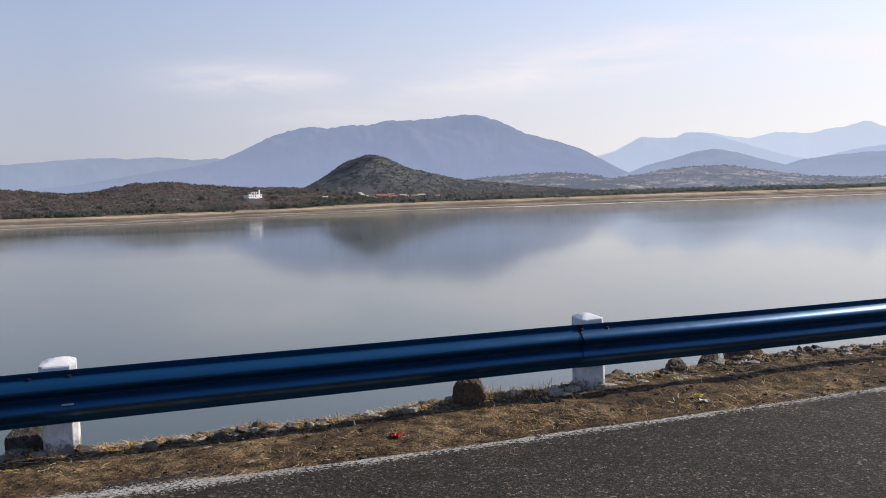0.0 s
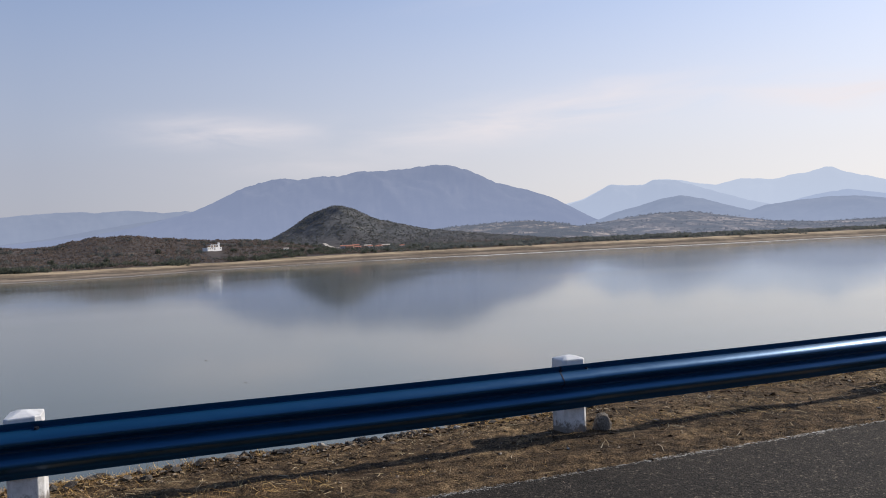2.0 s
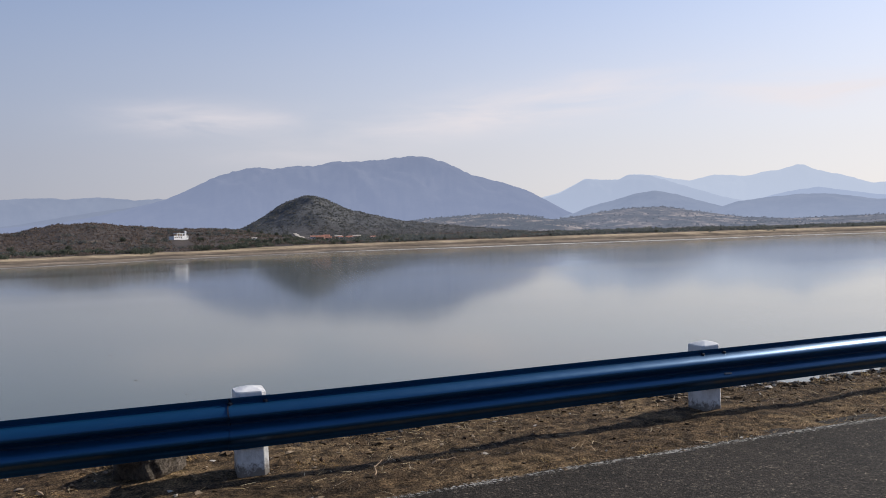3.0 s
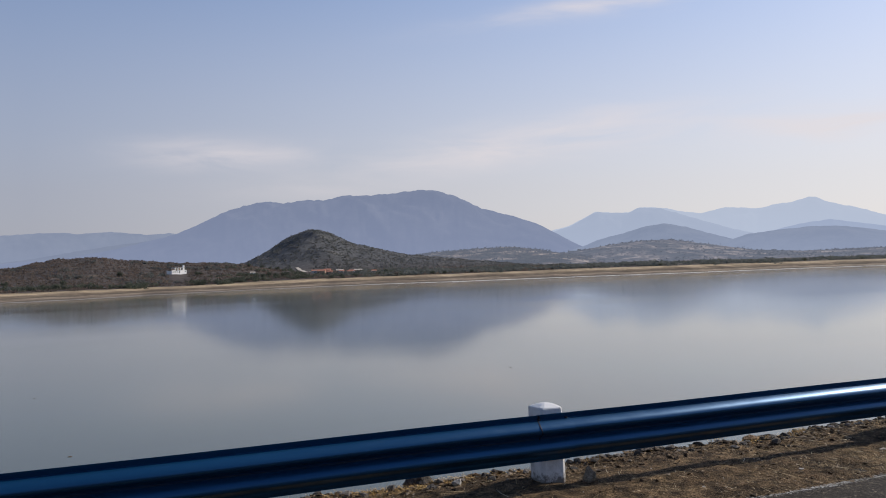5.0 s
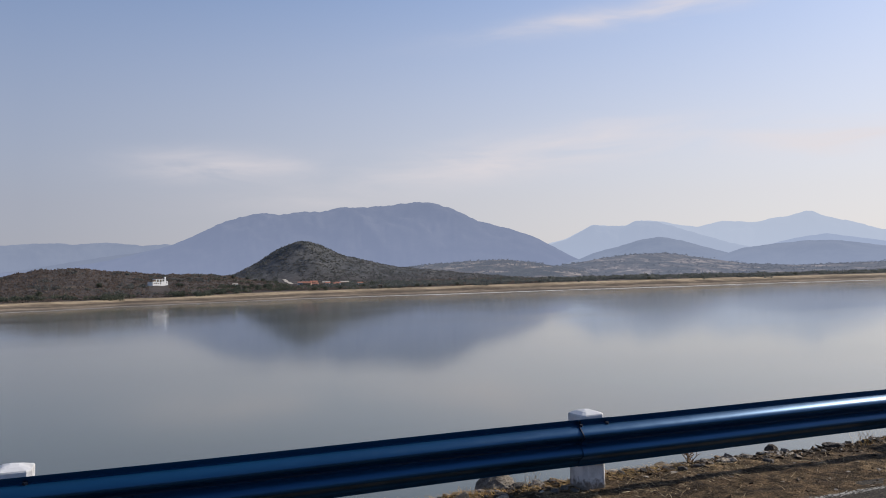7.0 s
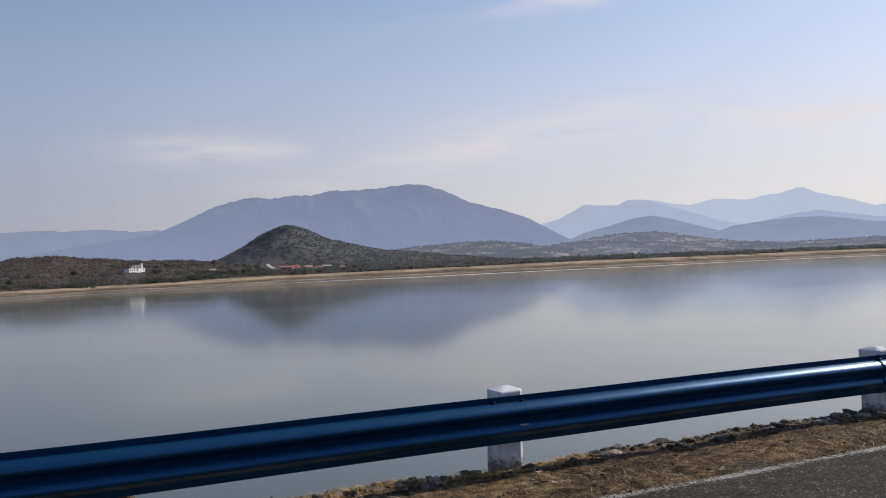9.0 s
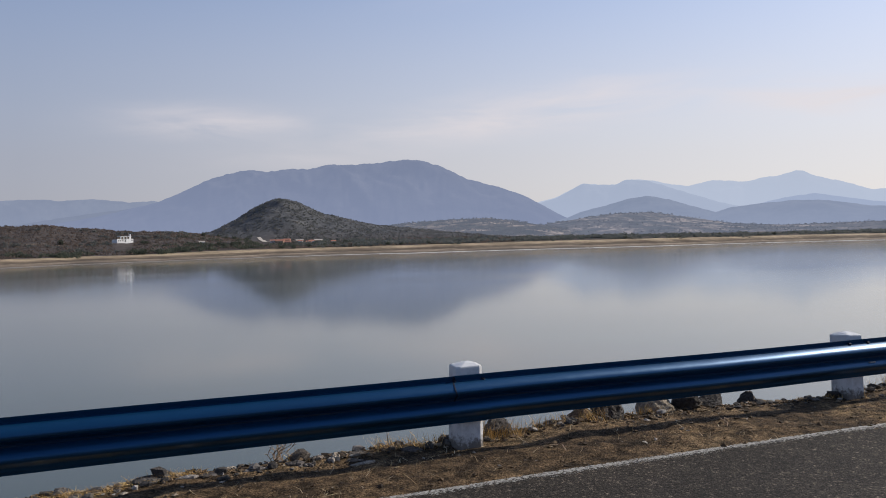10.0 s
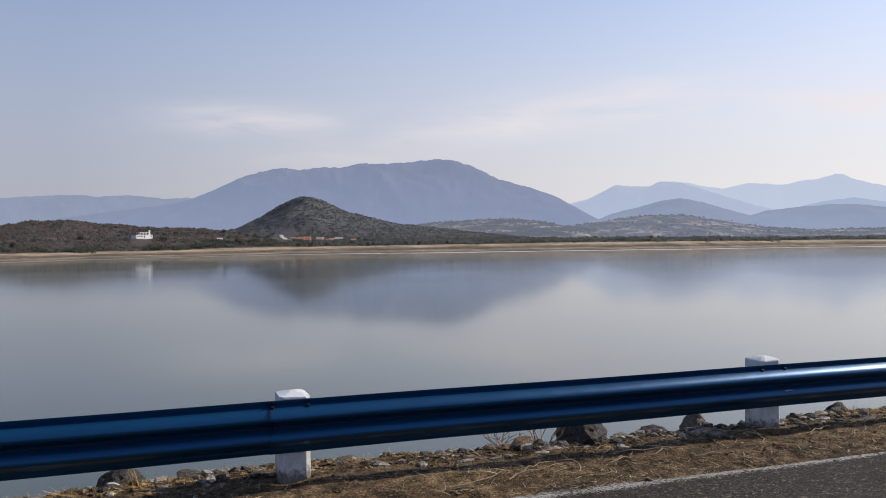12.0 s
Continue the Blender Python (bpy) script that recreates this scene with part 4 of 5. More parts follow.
kinds = [tree(5.5, 3.0, 301), tree(4.2, 2.8, 302), tree(6.5, 3.4, 303)]
g = np.random.default_rng(310)
spots = []
for n in range(30):
    a = g.uniform(-13, 50)
    r = float(np.interp(a, *np.array(SHORE).T)) + g.uniform(110, 170) + (95 if a < 12 else 0)
    if -0.2 < a < 5.5:
        a += 6.0
    spots.append((CX + r * math.sin(radians(a)), CY + r * math.cos(radians(a))))
spots += [(113, 868), (117, 872), (121, 869), (123, 985), (127, 989), (205, 1130), (230, 1172), (240, 1160), (252, 1168), (268, 1150), (392, 1120), (404, 1115)]
for n, (x, y) in enumerate(spots):
    m = pose(x, y, land_at(x, y) - 0.2, 0, 0, g.uniform(0, 360))
    if n < 3:
        kinds[n].matrix_basis = m
    else:
        copy_thing(kinds[n % 3], m)


def opening(name, x0, x1, z0, z1, y, parent):
    bm = bmesh.new()
    box(bm, x0, x1, y - 0.06, y + 0.12, z0, z1)
    return part(name, bm, GLASS_DARK, parent)


def white_villa():
    """A flat-roofed white house with an open upper storey and a corner tower."""
    top = empty("white_villa", pose(0, 0, 0))
    bm = bmesh.new()
    box(bm, -11.5, 3.0, -4, 5, -2.5, 2.9, 0.08)
    wall = part("lower_storey", bm, PLASTER, top, "white plastered lower storey")
    for x in (-10.2, -7.2, -4.2):
        opening("window", x, x + 1.5, 0.8, 2.0, -4, wall)
    opening("door", -0.6, 0.7, 0.0, 2.2, -4, wall)
    bm = bmesh.new()
    box(bm, 3.0, 12.0, -3.2, 4, -2.0, 3.6, 0.08)
    wing = part("side_wing", bm, PLASTER, top)
    opening("window", 9.4, 10.8, 1.2, 2.6, -3.2, wing)
    bm = bmesh.new()
    box(bm, 7.6, 9.2, -2.8, -0.8, 3.6, 9.6, 0.06)
    part("tower", bm, PLASTER, top, "slim white corner tower")
    bm = bmesh.new()
    box(bm, -5.5, 7.6, -3.0, 4, 6.2, 6.8, 0.05)
    part("roof_slab", bm, PLASTER, top)
    for x in (-5.4, -1.3, 2.8, 6.6):
        bm = bmesh.new()
        box(bm, x, x + 0.9, -2.9, -2.0, 2.9, 6.2)
        part("pillar", bm, PLASTER, top)
    bm = bmesh.new()
    box(bm, -5.3, 7.5, 1.5, 3.8, 2.9, 6.2)
    part("upper_room", bm, OCHRE, top, "shaded upper room behind the pillars")
    bm = bmesh.new()
    box(bm, -11.5, -5.6, -4.0, -3.7, 2.9, 3.6)
    part("parapet", bm, PLASTER, top)
    return tagged(top, "white flat-roofed house with a tower above the shore", "house")


villa = white_villa()
villa.matrix_basis = pose(101.2, 1000, land_at(101.2, 1000) + 1.0, 0, 0, 38) @ Matrix.Diagonal((1.0, 1.0, 0.94, 1))


def cottage(w, d, h, wall_mat, roof_mat, label):
    top = empty("cottage", pose(0, 0, 0))
    bm = bmesh.new()
    box(bm, -w / 2, w / 2, -d / 2, d / 2, -2, h, 0.03)
    wall = part("wall", bm, wall_mat, top)
    bm = bmesh.new()
    e, rise = 0.5, 0.24 * d
    lo = [bm.verts.new((sx * (w / 2 + e), sy * (d / 2 + e), h - 0.1)) for sx, sy in ((-1, -1), (1, -1), (1, 1), (-1, 1))]
    hi = [bm.verts.new((sx * (w / 2 + e), 0, h + rise)) for sx in (-1, 1)]
    bm.faces.new(lo)
    bm.faces.new((lo[0], lo[1], hi[1], hi[0]))
    bm.faces.new((lo[2], lo[3], hi[0], hi[1]))
    bm.faces.new((lo[1], lo[2], hi[1]))
    bm.faces.new((lo[3], lo[0], hi[0]))
    bmesh.ops.recalc_face_normals(bm, faces=bm.faces)
    part("roof", bm, roof_mat, top)
    opening("door", -0.5, 0.5, 0.0, 2.1, -d / 2, wall)
    for x in (-w * 0.32, w * 0.32):
        opening("window", x - 0.6, x + 0.6, 1.0, 2.2, -d / 2, wall)
    return tagged(top, label, "house", "village houses by the lake")


COTTAGES = [(318, 1168, 12, 8, 4.2, 0), (331, 1182, 10, 7, 5.4, 0), (345, 1150, 7, 6, 3.0, 1), (352, 1188, 11, 7, 3.6, 2), (365, 1166, 8, 6, 3.2, 1), (379, 1180, 12, 7, 3.4, 2), (392, 1138, 7, 6, 2.8, 1), (190, 990, 6, 5, 3.6, 3), (309, 1178, 7, 6, 3.4, 1), (367, 957, 4.5, 4, 4.0, 4), (326, 1150, 9, 6, 3.0, 5), (357, 1148, 8, 6, 2.8, 5)]
LOOKS = [(OCHRE, TERRACOTTA, "ochre house with a terracotta tiled roof"), (PLASTER, TERRACOTTA, "small white house with a red roof"), (OCHRE, PALE_EARTH, "low ochre house with a pale roof"), (PLASTER, PALE_EARTH, "small white hut among scrub"), (BARK, BARK, "small brown wooden shed near the shore"), (SALMON, TERRACOTTA, "salmon-pink house with a terracotta roof")]
for x, y, w, d, h, n in COTTAGES:
    cottage(w, d, h, *LOOKS[n]).matrix_basis = pose(x, y, land_at(x, y) + 0.3, 0, 0, -15 + 9 * math.sin(x))

# pale track cut into the slope beside the village
t = np.linspace(0, 1, 30)
ta, tr = np.radians(11.5 - 0.75 * t), 1215 + 120 * t
cx, cy = CX + tr * np.sin(ta), CY + tr * np.cos(ta)
gx = cx[:, None] + np.linspace(-4.0, 4.0, 5)[None] * (1.2 - 0.5 * t[:, None])
gy = np.broadcast_to(cy[:, None], gx.shape)
a, r = np.degrees(np.arctan2(gx - CX, gy - CY)), np.hypot(gx - CX, gy - CY)
tagged(sheet("dirt_track", np.stack([gx, gy, land_z(a, r) + 0.9], -1), PALE_EARTH), "pale bare dirt track running up the slope", "track", kind="structure")

# ---------------------------------------------------------------- along the shoulder: stones, straw, twigs
def rock_mesh(seed):
    """An angular stone: the hull of random points, broken up a little."""
    g = random.Random(seed)
    bm = bmesh.new()
    for _ in range(15):
        p = Vector((g.gauss(0, 1), g.gauss(0, 1), g.gauss(0, 1))).normalized()
        bm.verts.new(Vector((p.x, p.y * g.uniform(0.75, 1), p.z * 0.8)) * g.uniform(0.8, 1.05))
    got = bmesh.ops.convex_hull(bm, input=bm.verts)
    bmesh.ops.delete(bm, geom=[v for v in got["geom_interior"] if isinstance(v, bmesh.types.BMVert)], context="VERTS")
    me = bpy.data.meshes.new("stone")
    bm.to_mesh(me)
    bm.free()
    return me


def boulder_mesh(seed, knocks=7, depth=0.62):
    """A weathered boulder: a ball knocked flat on a few sides, with lumps and pits."""
    g = random.Random(seed)
    bm = bmesh.new()
    bmesh.ops.create_icosphere(bm, subdivisions=4, radius=1.0)
    cuts = []
    for _ in range(knocks):
        d = Vector((g.gauss(0, 1), g.gauss(0, 1), g.gauss(0.2, 0.8))).normalized()
        cuts.append((d, g.uniform(depth, 0.86)))
    off = Vector((seed, 0, 0))
    for v in bm.verts:
        p = v.co * (1 + 0.16 * noise.noise(v.co * 1.4 + off))
        for d, far in cuts:
            over = p.dot(d) - far
            if over > 0:
                p -= d * over * 0.92
        p *= 1 + 0.12 * noise.noise(p * 3.2 + off) + 0.10 * (0.25 - abs(noise.noise(p * 5.5 + off))) + 0.05 * noise.noise(p * 11 + off)
        v.co = Vector((p.x, p.y, p.z * 0.85))
    me = bpy.data.meshes.new("boulder")
    bm.to_mesh(me)
    bm.free()
    return me


STONES = {}
for key, mat in (("grey", ROCK), ("pale", ROCK_PALE), ("brown", ROCK_BROWN)):
    for n in range(5):
        STONES[key, n] = rock_mesh(400 + n)
        STONES[key, n].materials.append(mat)
    for n in range(4):
        STONES[key, n, "big"] = boulder_mesh(430 + n)
        STONES[key, n, "big"].materials.append(mat)
    STONES[key, "round"] = boulder_mesh(447, 3, 0.8)
    STONES[key, "round"].materials.append(mat)


def ground_at(x, y):
    return float(shoulder_z(np.array([x]), np.array([y]))[0])


# the boulders that stand out, stretch by stretch: x, y, width, height, kind, turn
BOULDERS_START = [(-0.2, 0.29, 0.24, 0.26, "grey", 70), (2.53, 0.06, 0.2, 0.15, "brown", 20), (3.9, 0.62, 0.24, 0.1, "grey", 60), (4.36, 0.29, 0.17, 0.09, "grey", 15), (4.75, 0.38, 0.16, 0.13, "grey", 40), (5.22, 0.42, 0.29, 0.24, "brown", 5), (12.1, 0.58, 0.26, 0.15, "grey", 10), (12.2, 0.16, 0.13, 0.09, "pale", 50), (14.42, 0.29, 0.24, 0.13, "pale", 80), (15.95, 0.62, 0.24, 0.09, "grey", 30)]
BOULDERS_FIRST_STRETCH = [(17, 0.6, 0.2, 0.14, "grey", 15), (21.2, 0.04, 0.13, 0.1, "pale", 15), (27.43, 0.41, 0.38, 0.32, "grey", 45), (48.2, 0.55, 0.2, 0.14, "grey", 33), (49.2, -0.03, 0.09, 0.095, "pale", 60), (50.2, 0.42, 0.2, 0.07, "pale", 0), (56, 0.62, 0.3, 0.2, "grey", 11), (56.6, 0.6, 0.22, 0.13, "grey", 77)]
BOULDERS_MIDDLE = [(60.7, 0.52, 0.22, 0.13, "grey", 25), (61.75, 0.62, 0.34, 0.2, "grey", 65), (62.5, 0.6, 0.2, 0.15, "grey", 20), (65.2, 0.42, 0.28, 0.15, "grey", 35), (69.4, 0.58, 0.28, 0.17, "pale", 10), (71.9, 0.55, 0.14, 0.1, "grey", 50), (88.2, 0.45, 0.3, 0.22, "grey", 50), (88.6, 0.42, 0.2, 0.2, "brown", 15), (97.4, 0.46, 0.2, 0.09, "pale", 30)]
BOULDERS_LAST_STRETCH = [(101.75, 0.3, 0.2, 0.1, "grey", 20), (102.5, 0.4, 0.16, 0.13, "brown", 15), (102.76, 0.4, 0.28, 0.17, "grey", 55), (103.22, 0.41, 0.3, 0.17, "pale", 15), (103.44, 0.37, 0.22, 0.15, "grey", 0), (103.72, 0.41, 0.22, 0.15, "grey", 40), (104.1, 0.62, 0.15, 0.13, "grey", 95), (107.2, 0.6, 0.18, 0.15, "pale", 65), (107.45, 0.58, 0.22, 0.2, "grey", 40), (109.5, 0.52, 0.3, 0.13, "pale", 5), (112.6, 0.58, 0.17, 0.12, "grey", 75), (113.1, 0.5, 0.3, 0.16, "grey", 25)]
BOULDERS_END = [(114.6, 0.29, 0.18, 0.13, "grey", 95), (114.95, 0.29, 0.36, 0.19, "grey", 45), (116.4, 0.44, 0.22, 0.13, "pale", 55), (117.3, 0.46, 0.3, 0.17, "pale", 20), (118.75, 0.36, 0.22, 0.2, "grey", 15), (119.55, 0.41, 0.3, 0.13, "grey", 50), (120.5, 0.33, 0.18, 0.14, "grey", 10), (121.48, 0.4, 0.24, 0.15, "grey", 35), (124.5, 0.38, 0.42, 0.21, "grey", 60), (125.1, 0.45, 0.26, 0.09, "grey", 70), (125.46, 0.29, 0.20, 0.165, "pale", 10), (126.9, 0.55, 0.22, 0.13, "grey", 20)]
BOULDERS = BOULDERS_START + BOULDERS_FIRST_STRETCH + BOULDERS_MIDDLE + BOULDERS_LAST_STRETCH + BOULDERS_END
ROUNDED = {(2.53, "brown")}
WORDS = {"grey": "rough grey boulder at the edge of the bank", "pale": "pale weathered boulder at the edge of the bank", "brown": "brown rounded boulder at the edge of the bank"}
for n, (x, y, w, h, key, turn) in enumerate(BOULDERS):
    shape = STONES[key, "round"] if (x, key) in ROUNDED else STONES[key, n % 4, "big"]
    ob = tagged(new("boulder", shape), WORDS[key], "rock", "boulders on the bank")
    if y > 0.415:
        y = float(lip_at(np.array([x]))[0]) + 0.06
    ob.matrix_basis = pose(x, y, max(ground_at(x, y), -0.07) + h * 0.32, 0, 0, turn) @ Matrix.Diagonal((w * 0.64, w * 0.5, h * 0.92, 1))

g = np.random.default_rng(500)
for n in range(298):
    x = -4 + 136 * (n + g.random()) / 298
    y = float(lip_at(np.array([x]))[0]) + g.normal(0.0, 0.09)
    s = g.uniform(0.03, 0.095)
    key = ("grey", "grey", "pale", "grey", "brown", "grey")[int(g.integers(6))]
    ob = tagged(new("stone", STONES[key, int(g.integers(5))]), "angular broken stone bedded in the bank", "stone", "stones along the bank")
    ob.matrix_basis = pose(x, y, ground_at(x, y) + s * 0.12, g.uniform(-20, 20), g.uniform(-20, 20), g.uniform(0, 360)) @ Matrix.Diagonal((s * g.uniform(0.8, 1.5), s, s * g.uniform(0.35, 0.65), 1))


def masonry_ledge(x0, x1, seed, cover, label, size=0.6):
    """A broken coping of flat mortared stones, each its own uneven slab, along the bank edge."""
    g = random.Random(seed)
    top = tagged(empty("masonry_edging", pose(x0, 0.1, 0)), label, "stone edging")
    x = x0
    while x < x1:
        w = g.uniform(0.07, 0.30) * size
        lip = float(lip_at(np.array([x + w / 2]))[0])
        inner = max(lip - g.uniform(0.12, 0.34), -0.02)
        y = inner
        while y < lip + 0.03:
            d = g.uniform(0.07, 0.18) * size
            if g.random() < cover:
                cx, cy = x + w / 2 + g.uniform(-0.04, 0.04), y + d / 2
                n = g.randint(5, 7)
                ring = []
                for k in range(n):
                    a = 2 * math.pi * (k + g.uniform(-0.25, 0.25)) / n
                    r = g.uniform(0.68, 1.2)
                    ring.append((math.cos(a) * r * w * 0.56, math.sin(a) * r * d * 0.58))
                bm = bmesh.new()
                t = 0.004 + 0.026 * g.random() ** 2
                tilt = (g.uniform(-0.14, 0.14), g.uniform(-0.16, 0.16))
                rows = []
                for k, z in ((1.06, -0.05), (1.0, t * 0.7), (0.90, t), (0.45, t + 0.004)):
                    rows.append([bm.verts.new((px * k, py * k, z + (px * tilt[0] + py * tilt[1]) * (z > 0) + g.uniform(-0.004, 0.004))) for px, py in ring])
                for a, c in zip(rows, rows[1:]):
                    for j in range(n):
                        bm.faces.new((a[j], a[(j + 1) % n], c[(j + 1) % n], c[j]))
                bm.faces.new(rows[-1])
                slab = part("slab", bm, ROCK_PALE if g.random() < 0.55 else ROCK, top)
                slab.matrix_basis = Matrix.Translation((cx - x0, cy - 0.1, max(ground_at(cx, cy), -0.12) - 0.005))
            y += d + g.uniform(0.0, 0.02)
        x += w + g.uniform(0.0, 0.04)
    return top


masonry_ledge(-1.5, 5.0, 801, 0.85, "broken pale stone edging half buried in dirt")
masonry_ledge(5.0, 17.0, 802, 0.45, "broken pale stone edging half buried in dirt")
masonry_ledge(55.0, 72.0, 803, 0.6, "patchy pale stone edging beside the bank")
masonry_ledge(87.0, 101.0, 804, 0.6, "patchy pale stone edging beside the bank")
masonry_ledge(110.3, 114.6, 805, 0.95, "cracked pale mortared stone edging along the bank", 0.9)
masonry_ledge(114.6, 129.0, 806, 0.6, "cracked pale stone edging half buried in dirt")


CHIP_V = np.array([(1, 0, 0), (0, 1, 0), (-1, 0, 0), (0, -1, 0), (0.2, 0.1, 0.7), (0, 0, -1)], float)
CHIP_F = np.array([(0, 1, 4), (1, 2, 4), (2, 3, 4), (3, 0, 4), (1, 0, 5), (2, 1, 5), (3, 2, 5), (0, 3, 5)])


def pebbles(n, seed):
    g = np.random.default_rng(seed)
    x = g.uniform(-14, 147, n)
    y = np.where(g.random(n) < 0.6, lip_at(x) + g.normal(-0.06, 0.13, n), g.uniform(-0.8, 0.5, n))
    s = 0.003 + 0.016 * g.random(n) ** 3.6 + 0.014 * (y > 0.1) * g.random(n) ** 2
    p = np.stack([x, y, shoulder_z(x, y) + s * 0.3], -1)
    v = (CHIP_V[None] + g.normal(0, 0.3, (n, 6, 3))) * (s[:, None] * np.stack([g.uniform(0.8, 1.5, n), g.uniform(0.7, 1.2, n), g.uniform(0.45, 0.8, n)], -1))[:, None]
    a = g.uniform(0, 6.28, n)[:, None]
    v = np.stack([v[..., 0] * np.cos(a) - v[..., 1] * np.sin(a), v[..., 0] * np.sin(a) + v[..., 1] * np.cos(a), v[..., 2]], -1) + p[:, None]
    f = CHIP_F[None] + 6 * np.arange(n)[:, None, None]
    return tagged(soup("gravel", v.reshape(-1, 3), f.reshape(-1, 3), GRAVEL), "loose gravel and stone chips on the dirt", "gravel", kind="stuff")


pebbles(88000, 510)

# rubble too small to pick apart
g = np.random.default_rng(515)
n = 5200
x = g.uniform(-6, 134, n)
y = lip_at(x) + g.normal(-0.05, 0.08, n)
s = 0.012 + 0.035 * g.random(n) ** 2
rubble = clumps("rubble", np.stack([x, y, shoulder_z(x, y) + s * 0.2], -1), s, g.uniform(0.4, 0.75, n), RUBBLE, 516)
tagged(rubble, "small broken grey and pale stones along the bank", "rubble", kind="stuff")



def blades(name, x, y, z, length, width, lift, turn, bend, material, cuts=2):
    """Ribbons of one or two quads each; lift is the rise of the far end."""
    n = len(x)
    dx, dy = np.cos(turn), np.sin(turn)
    stops = (0.0, 0.5, 1.0) if cuts == 2 else (0.0, 1.0)
    m = 2 * len(stops)
    v = np.zeros((n, m, 3))
    for k, t in enumerate(stops):
        w = width * (1.0 - 0.7 * t * t) / 2
        off = bend * t * t * length
        px, py = x + dx * length * t - dy * off, y + dy * length * t + dx * off
        pz = z + lift * t ** 0.8
        v[:, 2 * k] = np.stack([px - dy * w, py + dx * w, pz], -1)
        v[:, 2 * k + 1] = np.stack([px + dy * w, py - dx * w, pz + w * 0.7], -1)
    f = np.array([(0, 1, 3, 2), (2, 3, 5, 4)][:cuts])[None] + m * np.arange(n)[:, None, None]
    return soup(name, v.reshape(-1, 3), f.reshape(-1, 4), material)


g = np.random.default_rng(520)
n = 380000
x, y = g.uniform(-14, 147, n), g.uniform(-0.78, 0.6, n)
ok = wavy(x * 0.8, y * 1.6, 521, 4) + 0.25 * wavy(x * 0.15, 0 * x, 523, 2) + g.normal(0, 0.13, n) + 0.25 * np.clip(y, -0.4, 0.4) - 3 * (y > lip_at(x)) - 0.07 * (x > 60) > 0.17
x, y = x[ok], y[ok]
n = len(x)
tagged(blades("straw", x, y, shoulder_z(x, y) + 0.004, 0.02 + 0.10 * g.random(n) ** 3, g.uniform(0.0012, 0.0034, n), g.uniform(0.0, 0.014, n), g.uniform(0, 6.28, n), g.normal(0, 0.3, n), STRAW, 1),
       "flattened dry straw strewn over the shoulder", "straw", kind="stuff")

n = 16000
x, y = g.uniform(-8, 136, n), g.uniform(-0.72, 0.5, n)
ok = (wavy(x * 0.7, y * 1.4, 525, 3) + g.normal(0, 0.2, n) > -0.02) & (y < lip_at(x) - 0.02)
x, y = x[ok], y[ok]
n = len(x)
tagged(blades("straw_stalks", x, y, shoulder_z(x, y) + 0.006, 0.04 + 0.13 * g.random(n) ** 2, g.uniform(0.0025, 0.0048, n), g.uniform(0.0, 0.02, n), g.normal(0.0, 0.9, n), g.normal(0, 0.35, n), STALK),
       "pale dry grass stalks lying on the shoulder", "straw", kind="stuff")

n = 330000
x = g.uniform(-6, 134, n)
y = np.where(g.random(n) < 0.6, lip_at(x) - 0.02 - np.abs(g.normal(0, 0.14, n)), g.uniform(-0.7, 0.2, n))
ok = (wavy(x * 0.5, y * 1.2, 541, 3) + 0.4 * wavy(x * 3, y * 5, 543, 3) + 0.36 * (y - lip_at(x) > -0.16) + 0.12 * (np.abs(x - 26) < 10) - 0.14 * (x > 60) * (y < lip_at(x) - 0.16) > 0.40) & (y < lip_at(x) + 0.03)
x, y = x[ok], y[ok]
n = len(x)
tagged(blades("straw_mat", x, y, shoulder_z(x, y) + 0.004, 0.02 + 0.07 * g.random(n) ** 2, g.uniform(0.0012, 0.003, n), g.uniform(0.0, 0.03, n), g.uniform(0, 6.28, n), g.normal(0, 0.3, n), STRAW_GOLD, 1),
       "golden matted straw along the edge of the bank", "straw", kind="stuff")

n = 420
tx = g.uniform(-14, 147, n)
ty = lip_at(tx) + g.normal(-0.07, 0.07, n)
ok = wavy(tx * 0.6, ty, 531, 3) > 0.0
tx, ty = tx[ok], ty[ok]
# thick golden tufts on three stretches of the bank
ex = np.concatenate([g.uniform(105.2, 110.4, 42), g.uniform(100.8, 103.2, 45), g.uniform(28.8, 31.5, 26), g.uniform(2.6, 3.6, 10)])
tx, ty = np.concatenate([tx, ex]), np.concatenate([ty, lip_at(ex) + g.normal(-0.09, 0.05, len(ex))])
k = 34
x, y = np.repeat(tx, k) + g.normal(0, 0.045, len(tx) * k), np.repeat(ty, k) + g.normal(0, 0.03, len(tx) * k)
n = len(x)
size = np.repeat(0.025 + 0.10 * g.random(len(tx)) ** 2, k)
tagged(blades("dry_grass", x, y, shoulder_z(x, y), size * g.uniform(0.3, 0.8, n), g.uniform(0.0015, 0.0035, n), size * g.uniform(0.5, 1.2, n), g.uniform(0, 6.28, n), g.normal(0, 0.4, n), STRAW_GOLD),
       "small tufts of dead yellow grass on the bank", "grass", kind="stuff")


def stick(points, r0, r1, bm=None):
    """A tapered bent tube through the points."""
    bm = bm or bmesh.new()
    rows = []
    for i, p in enumerate(points):
        p = Vector(p)
        d = (Vector(points[min(i + 1, len(points) - 1)]) - Vector(points[max(i - 1, 0)])).normalized()
        u = d.orthogonal().normalized()
        w = d.cross(u)
        r = r0 + (r1 - r0) * i / (len(points) - 1)
        rows.append([bm.verts.new(p + r * (math.cos(a) * u + math.sin(a) * w)) for a in (0, 1.257, 2.513, 3.77, 5.027)])
    for a, b in zip(rows, rows[1:]):
        for j in range(5):
            bm.faces.new((a[j], a[(j + 1) % 5], b[(j + 1) % 5], b[j]))
    bm.faces.new(list(reversed(rows[0])))
    bm.faces.new(rows[-1])
    return bm


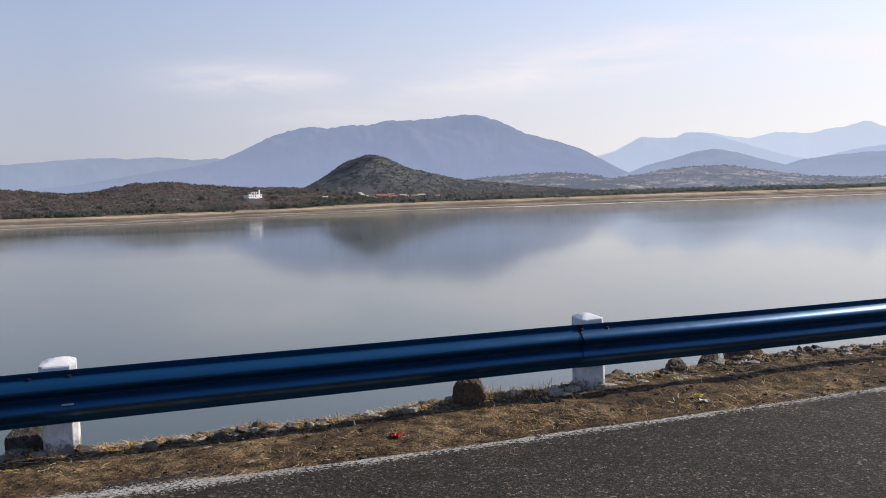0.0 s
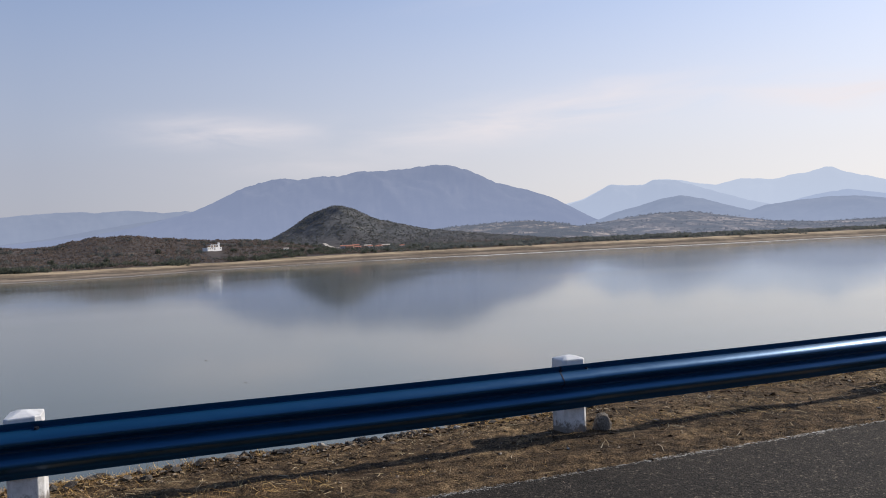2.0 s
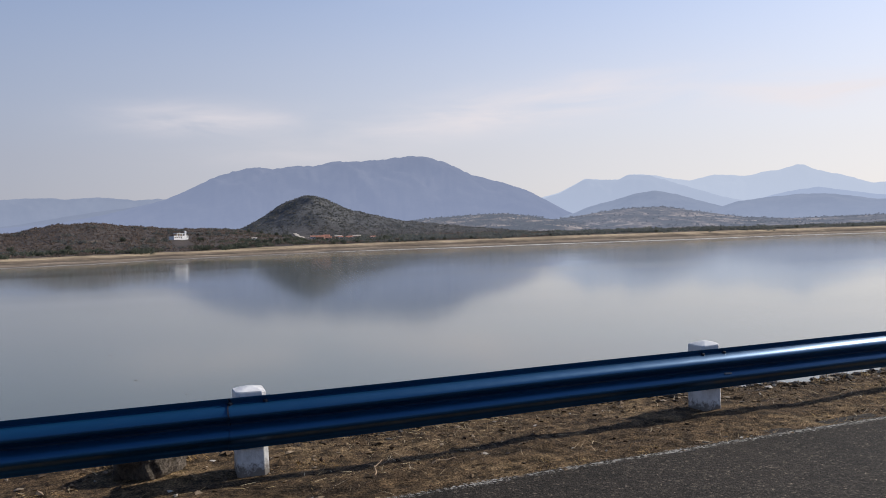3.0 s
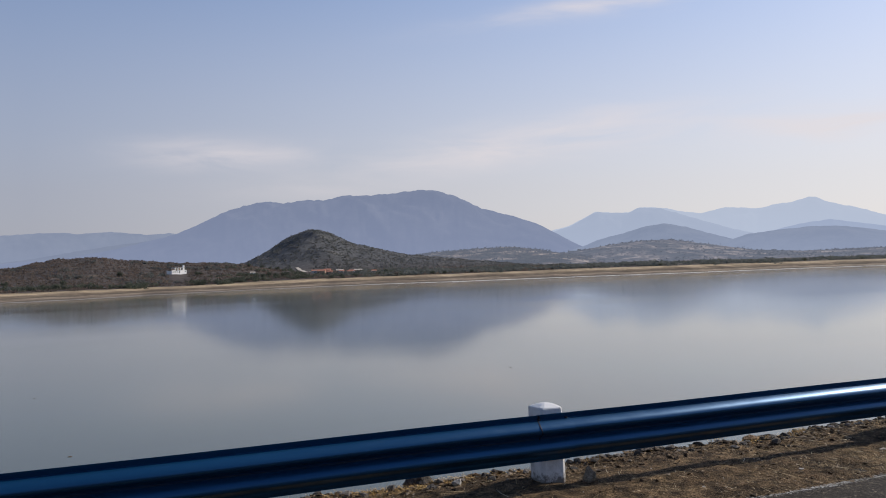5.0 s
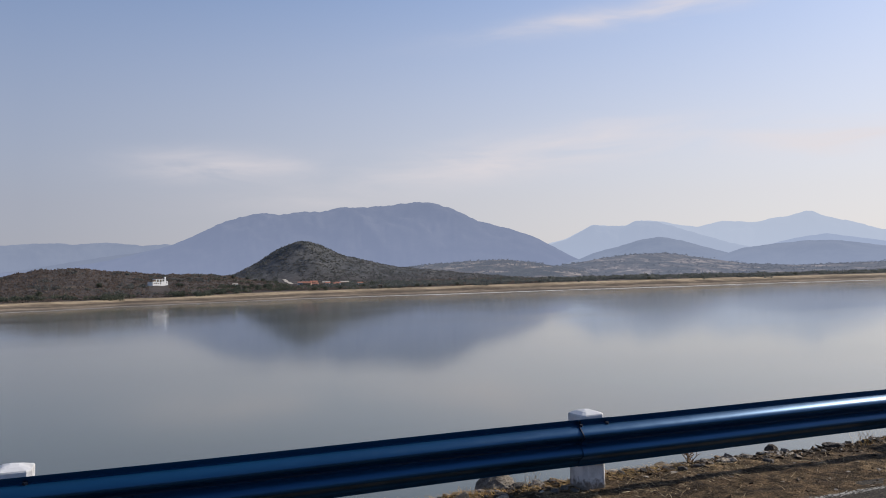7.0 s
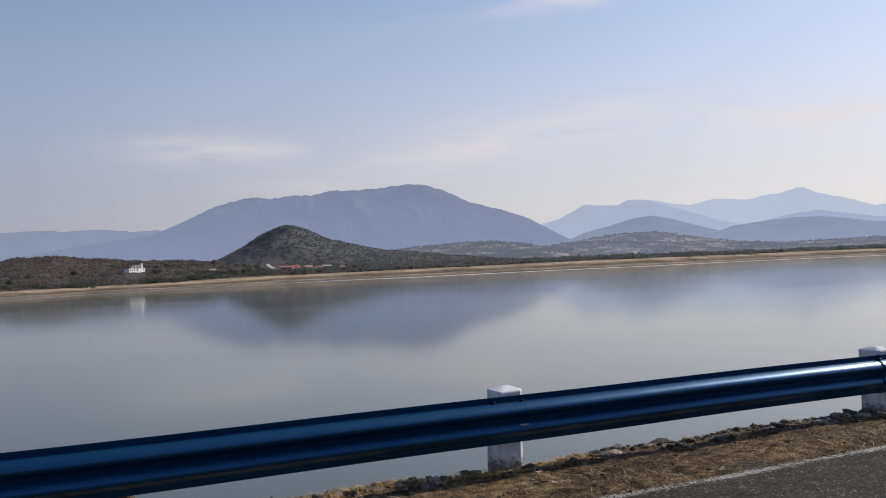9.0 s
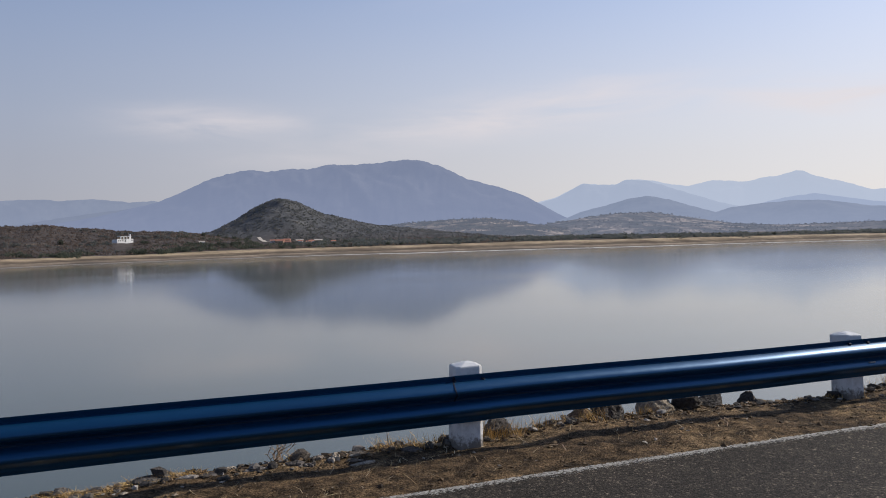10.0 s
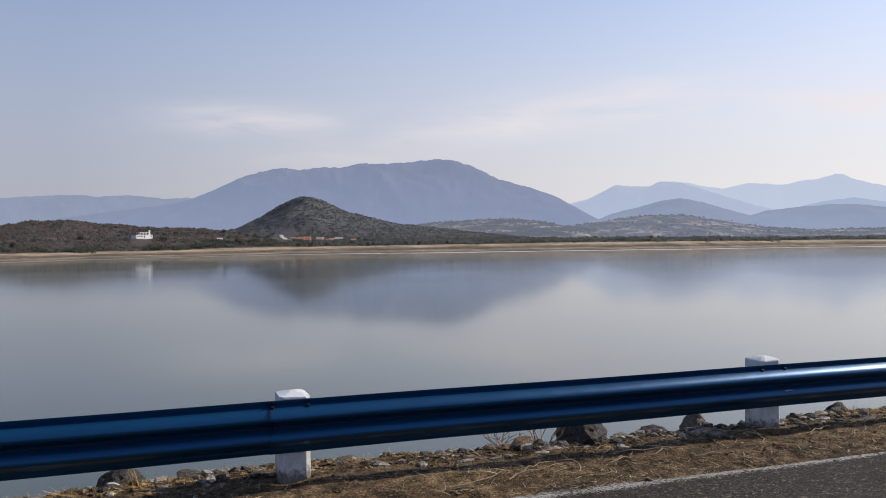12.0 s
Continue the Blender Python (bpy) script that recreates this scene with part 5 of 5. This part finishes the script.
def twig(x, y, length, turn, seed):
    g = random.Random(seed)
    pts, a, px, py = [], radians(turn), 0.0, 0.0
    for i in range(7):
        pts.append((px, py, 0.012 + 0.02 * abs(math.sin(i * 1.3 + seed)) * (0 < i < 6)))
        a += g.uniform(-0.45, 0.45)
        px, py = px + math.cos(a) * length / 6, py + math.sin(a) * length / 6
    bm = stick(pts, 0.0042, 0.0016)
    f = pts[3]
    stick([f, (f[0] + 0.25 * length * math.cos(a + 0.9), f[1] + 0.25 * length * math.sin(a + 0.9), 0.03)], 0.0028, 0.0012, bm)
    bmesh.ops.recalc_face_normals(bm, faces=bm.faces)
    return tagged(part("twig", bm, TWIG, at=pose(x, y, ground_at(x, y) + 0.004)), "dry bent twig lying on the dirt", "twig", "twigs on the shoulder")


TWIGS = [(9.6, -0.35, 0.2, 8), (14.2, -0.35, 0.3, 70), (28.6, -0.42, 0.32, 40), (29, -0.3, 0.22, 15), (32, 0, 0.18, 25), (101.9, -0.4, 0.25, 65), (103.2, -0.38, 0.28, 30), (104.4, -0.3, 0.3, 12), (105.2, -0.42, 0.25, 140), (106.9, -0.32, 0.22, 130), (107.1, -0.3, 0.16, 10), (108.9, -0.1, 0.3, 20), (109.3, -0.05, 0.35, 8)]
TWIGS += [(114, -0.35, 0.2, 20), (123.2, -0.5, 0.5, 20), (123.6, -0.42, 0.55, 12), (123.75, -0.3, 0.3, 35), (124.05, -0.45, 0.42, 55), (124.35, -0.3, 0.38, 30), (124.5, -0.12, 0.6, -28), (124.7, -0.28, 0.3, 5), (124.9, -0.4, 0.42, 8), (125.3, 0.05, 0.5, -35), (125.5, -0.35, 0.4, 15), (126, -0.22, 0.35, -8), (126.2, -0.4, 0.3, 12), (126.6, -0.3, 0.22, 5)]
for n, (x, y, length, turn) in enumerate(TWIGS):
    twig(x, y, length, turn, n)


def dry_shrub(x, y, height, seed):
    """Bare branching stems."""
    g = random.Random(seed)
    bm = bmesh.new()
    for k in range(10):
        a, lean = g.uniform(0, 6.28), g.uniform(0.15, 0.75)
        pts = [(0, 0, 0)]
        for i in range(1, 6):
            t = i / 5
            pts.append((math.cos(a) * lean * height * t + g.gauss(0, 0.015), math.sin(a) * lean * height * t + g.gauss(0, 0.015), height * t * (1.05 - 0.45 * lean)))
        stick(pts, 0.0042, 0.0014, bm)
        for i in (2, 3, 4):
            p, b = pts[i], a + g.choice((-1, 1)) * g.uniform(0.6, 1.2)
            d = height * g.uniform(0.12, 0.28)
            stick([p, (p[0] + d * 0.5 * math.cos(b), p[1] + d * 0.5 * math.sin(b), p[2] + d * 0.35), (p[0] + d * math.cos(b), p[1] + d * math.sin(b), p[2] + d * 0.5)], 0.0026, 0.0011, bm)
    bmesh.ops.recalc_face_normals(bm, faces=bm.faces)
    z = ground_at(x, y)
    return tagged(part("dry_shrub", bm, TWIG, at=pose(x, y, z - 0.02)), "leafless dry shrub growing from the bank", "shrub", "dry shrubs on the bank")


for n, (x, y, h) in enumerate([(124.2, 0.36, 0.55), (123.9, 0.36, 0.3), (115.9, 0.25, 0.2), (107.9, 0.42, 0.2), (94.6, 0.2, 0.2), (100.2, 0.25, 0.2), (71.0, 0.33, 0.22), (61.2, 0.4, 0.2)]):
    dry_shrub(x, y, h, 700 + n)


# bits of weed and wood afloat
g = np.random.default_rng(900)
n = 26
fy = g.uniform(60, 330, n)
fx = 60 + g.uniform(-0.35, 0.85, n) * fy
tagged(clumps("floating_debris", np.stack([fx, fy, np.full(n, WATER_Z + 0.02)], -1), g.uniform(0.10, 0.30, n), np.full(n, 0.12), BARK, 901), "dark bits of weed and wood floating on the lake", "debris", kind="stuff")


def scrap(x, y, size, material, turn, label):
    """A crumpled bit of litter."""
    g = random.Random(int(x * 100))
    bm = bmesh.new()
    bmesh.ops.create_grid(bm, x_segments=4, y_segments=3, size=size / 2)
    for v in bm.verts:
        v.co.z += g.uniform(0.0, 0.35) * size
    got = bmesh.ops.solidify(bm, geom=bm.faces[:], thickness=0.002)
    ob = part("litter_scrap", bm, material, at=pose(x, y, ground_at(x, y) + 0.006, 0, 0, turn))
    return tagged(ob, label, "litter", "litter on the shoulder")


scrap(1.85, -0.5, 0.06, m_plain("red_plastic", (0.35, 0.03, 0.02), (0.5, 0.06, 0.04), 0.5, 30), 20, "crumpled scrap of red plastic on the dirt")
scrap(3.96, -0.58, 0.05, PLASTER, 60, "crumpled scrap of white paper on the dirt")
scrap(4.01, -0.46, 0.06, m_plain("yellow_wrapper", (0.5, 0.34, 0.05), (0.65, 0.45, 0.08), 0.5, 30), 35, "crumpled yellow wrapper on the dirt")
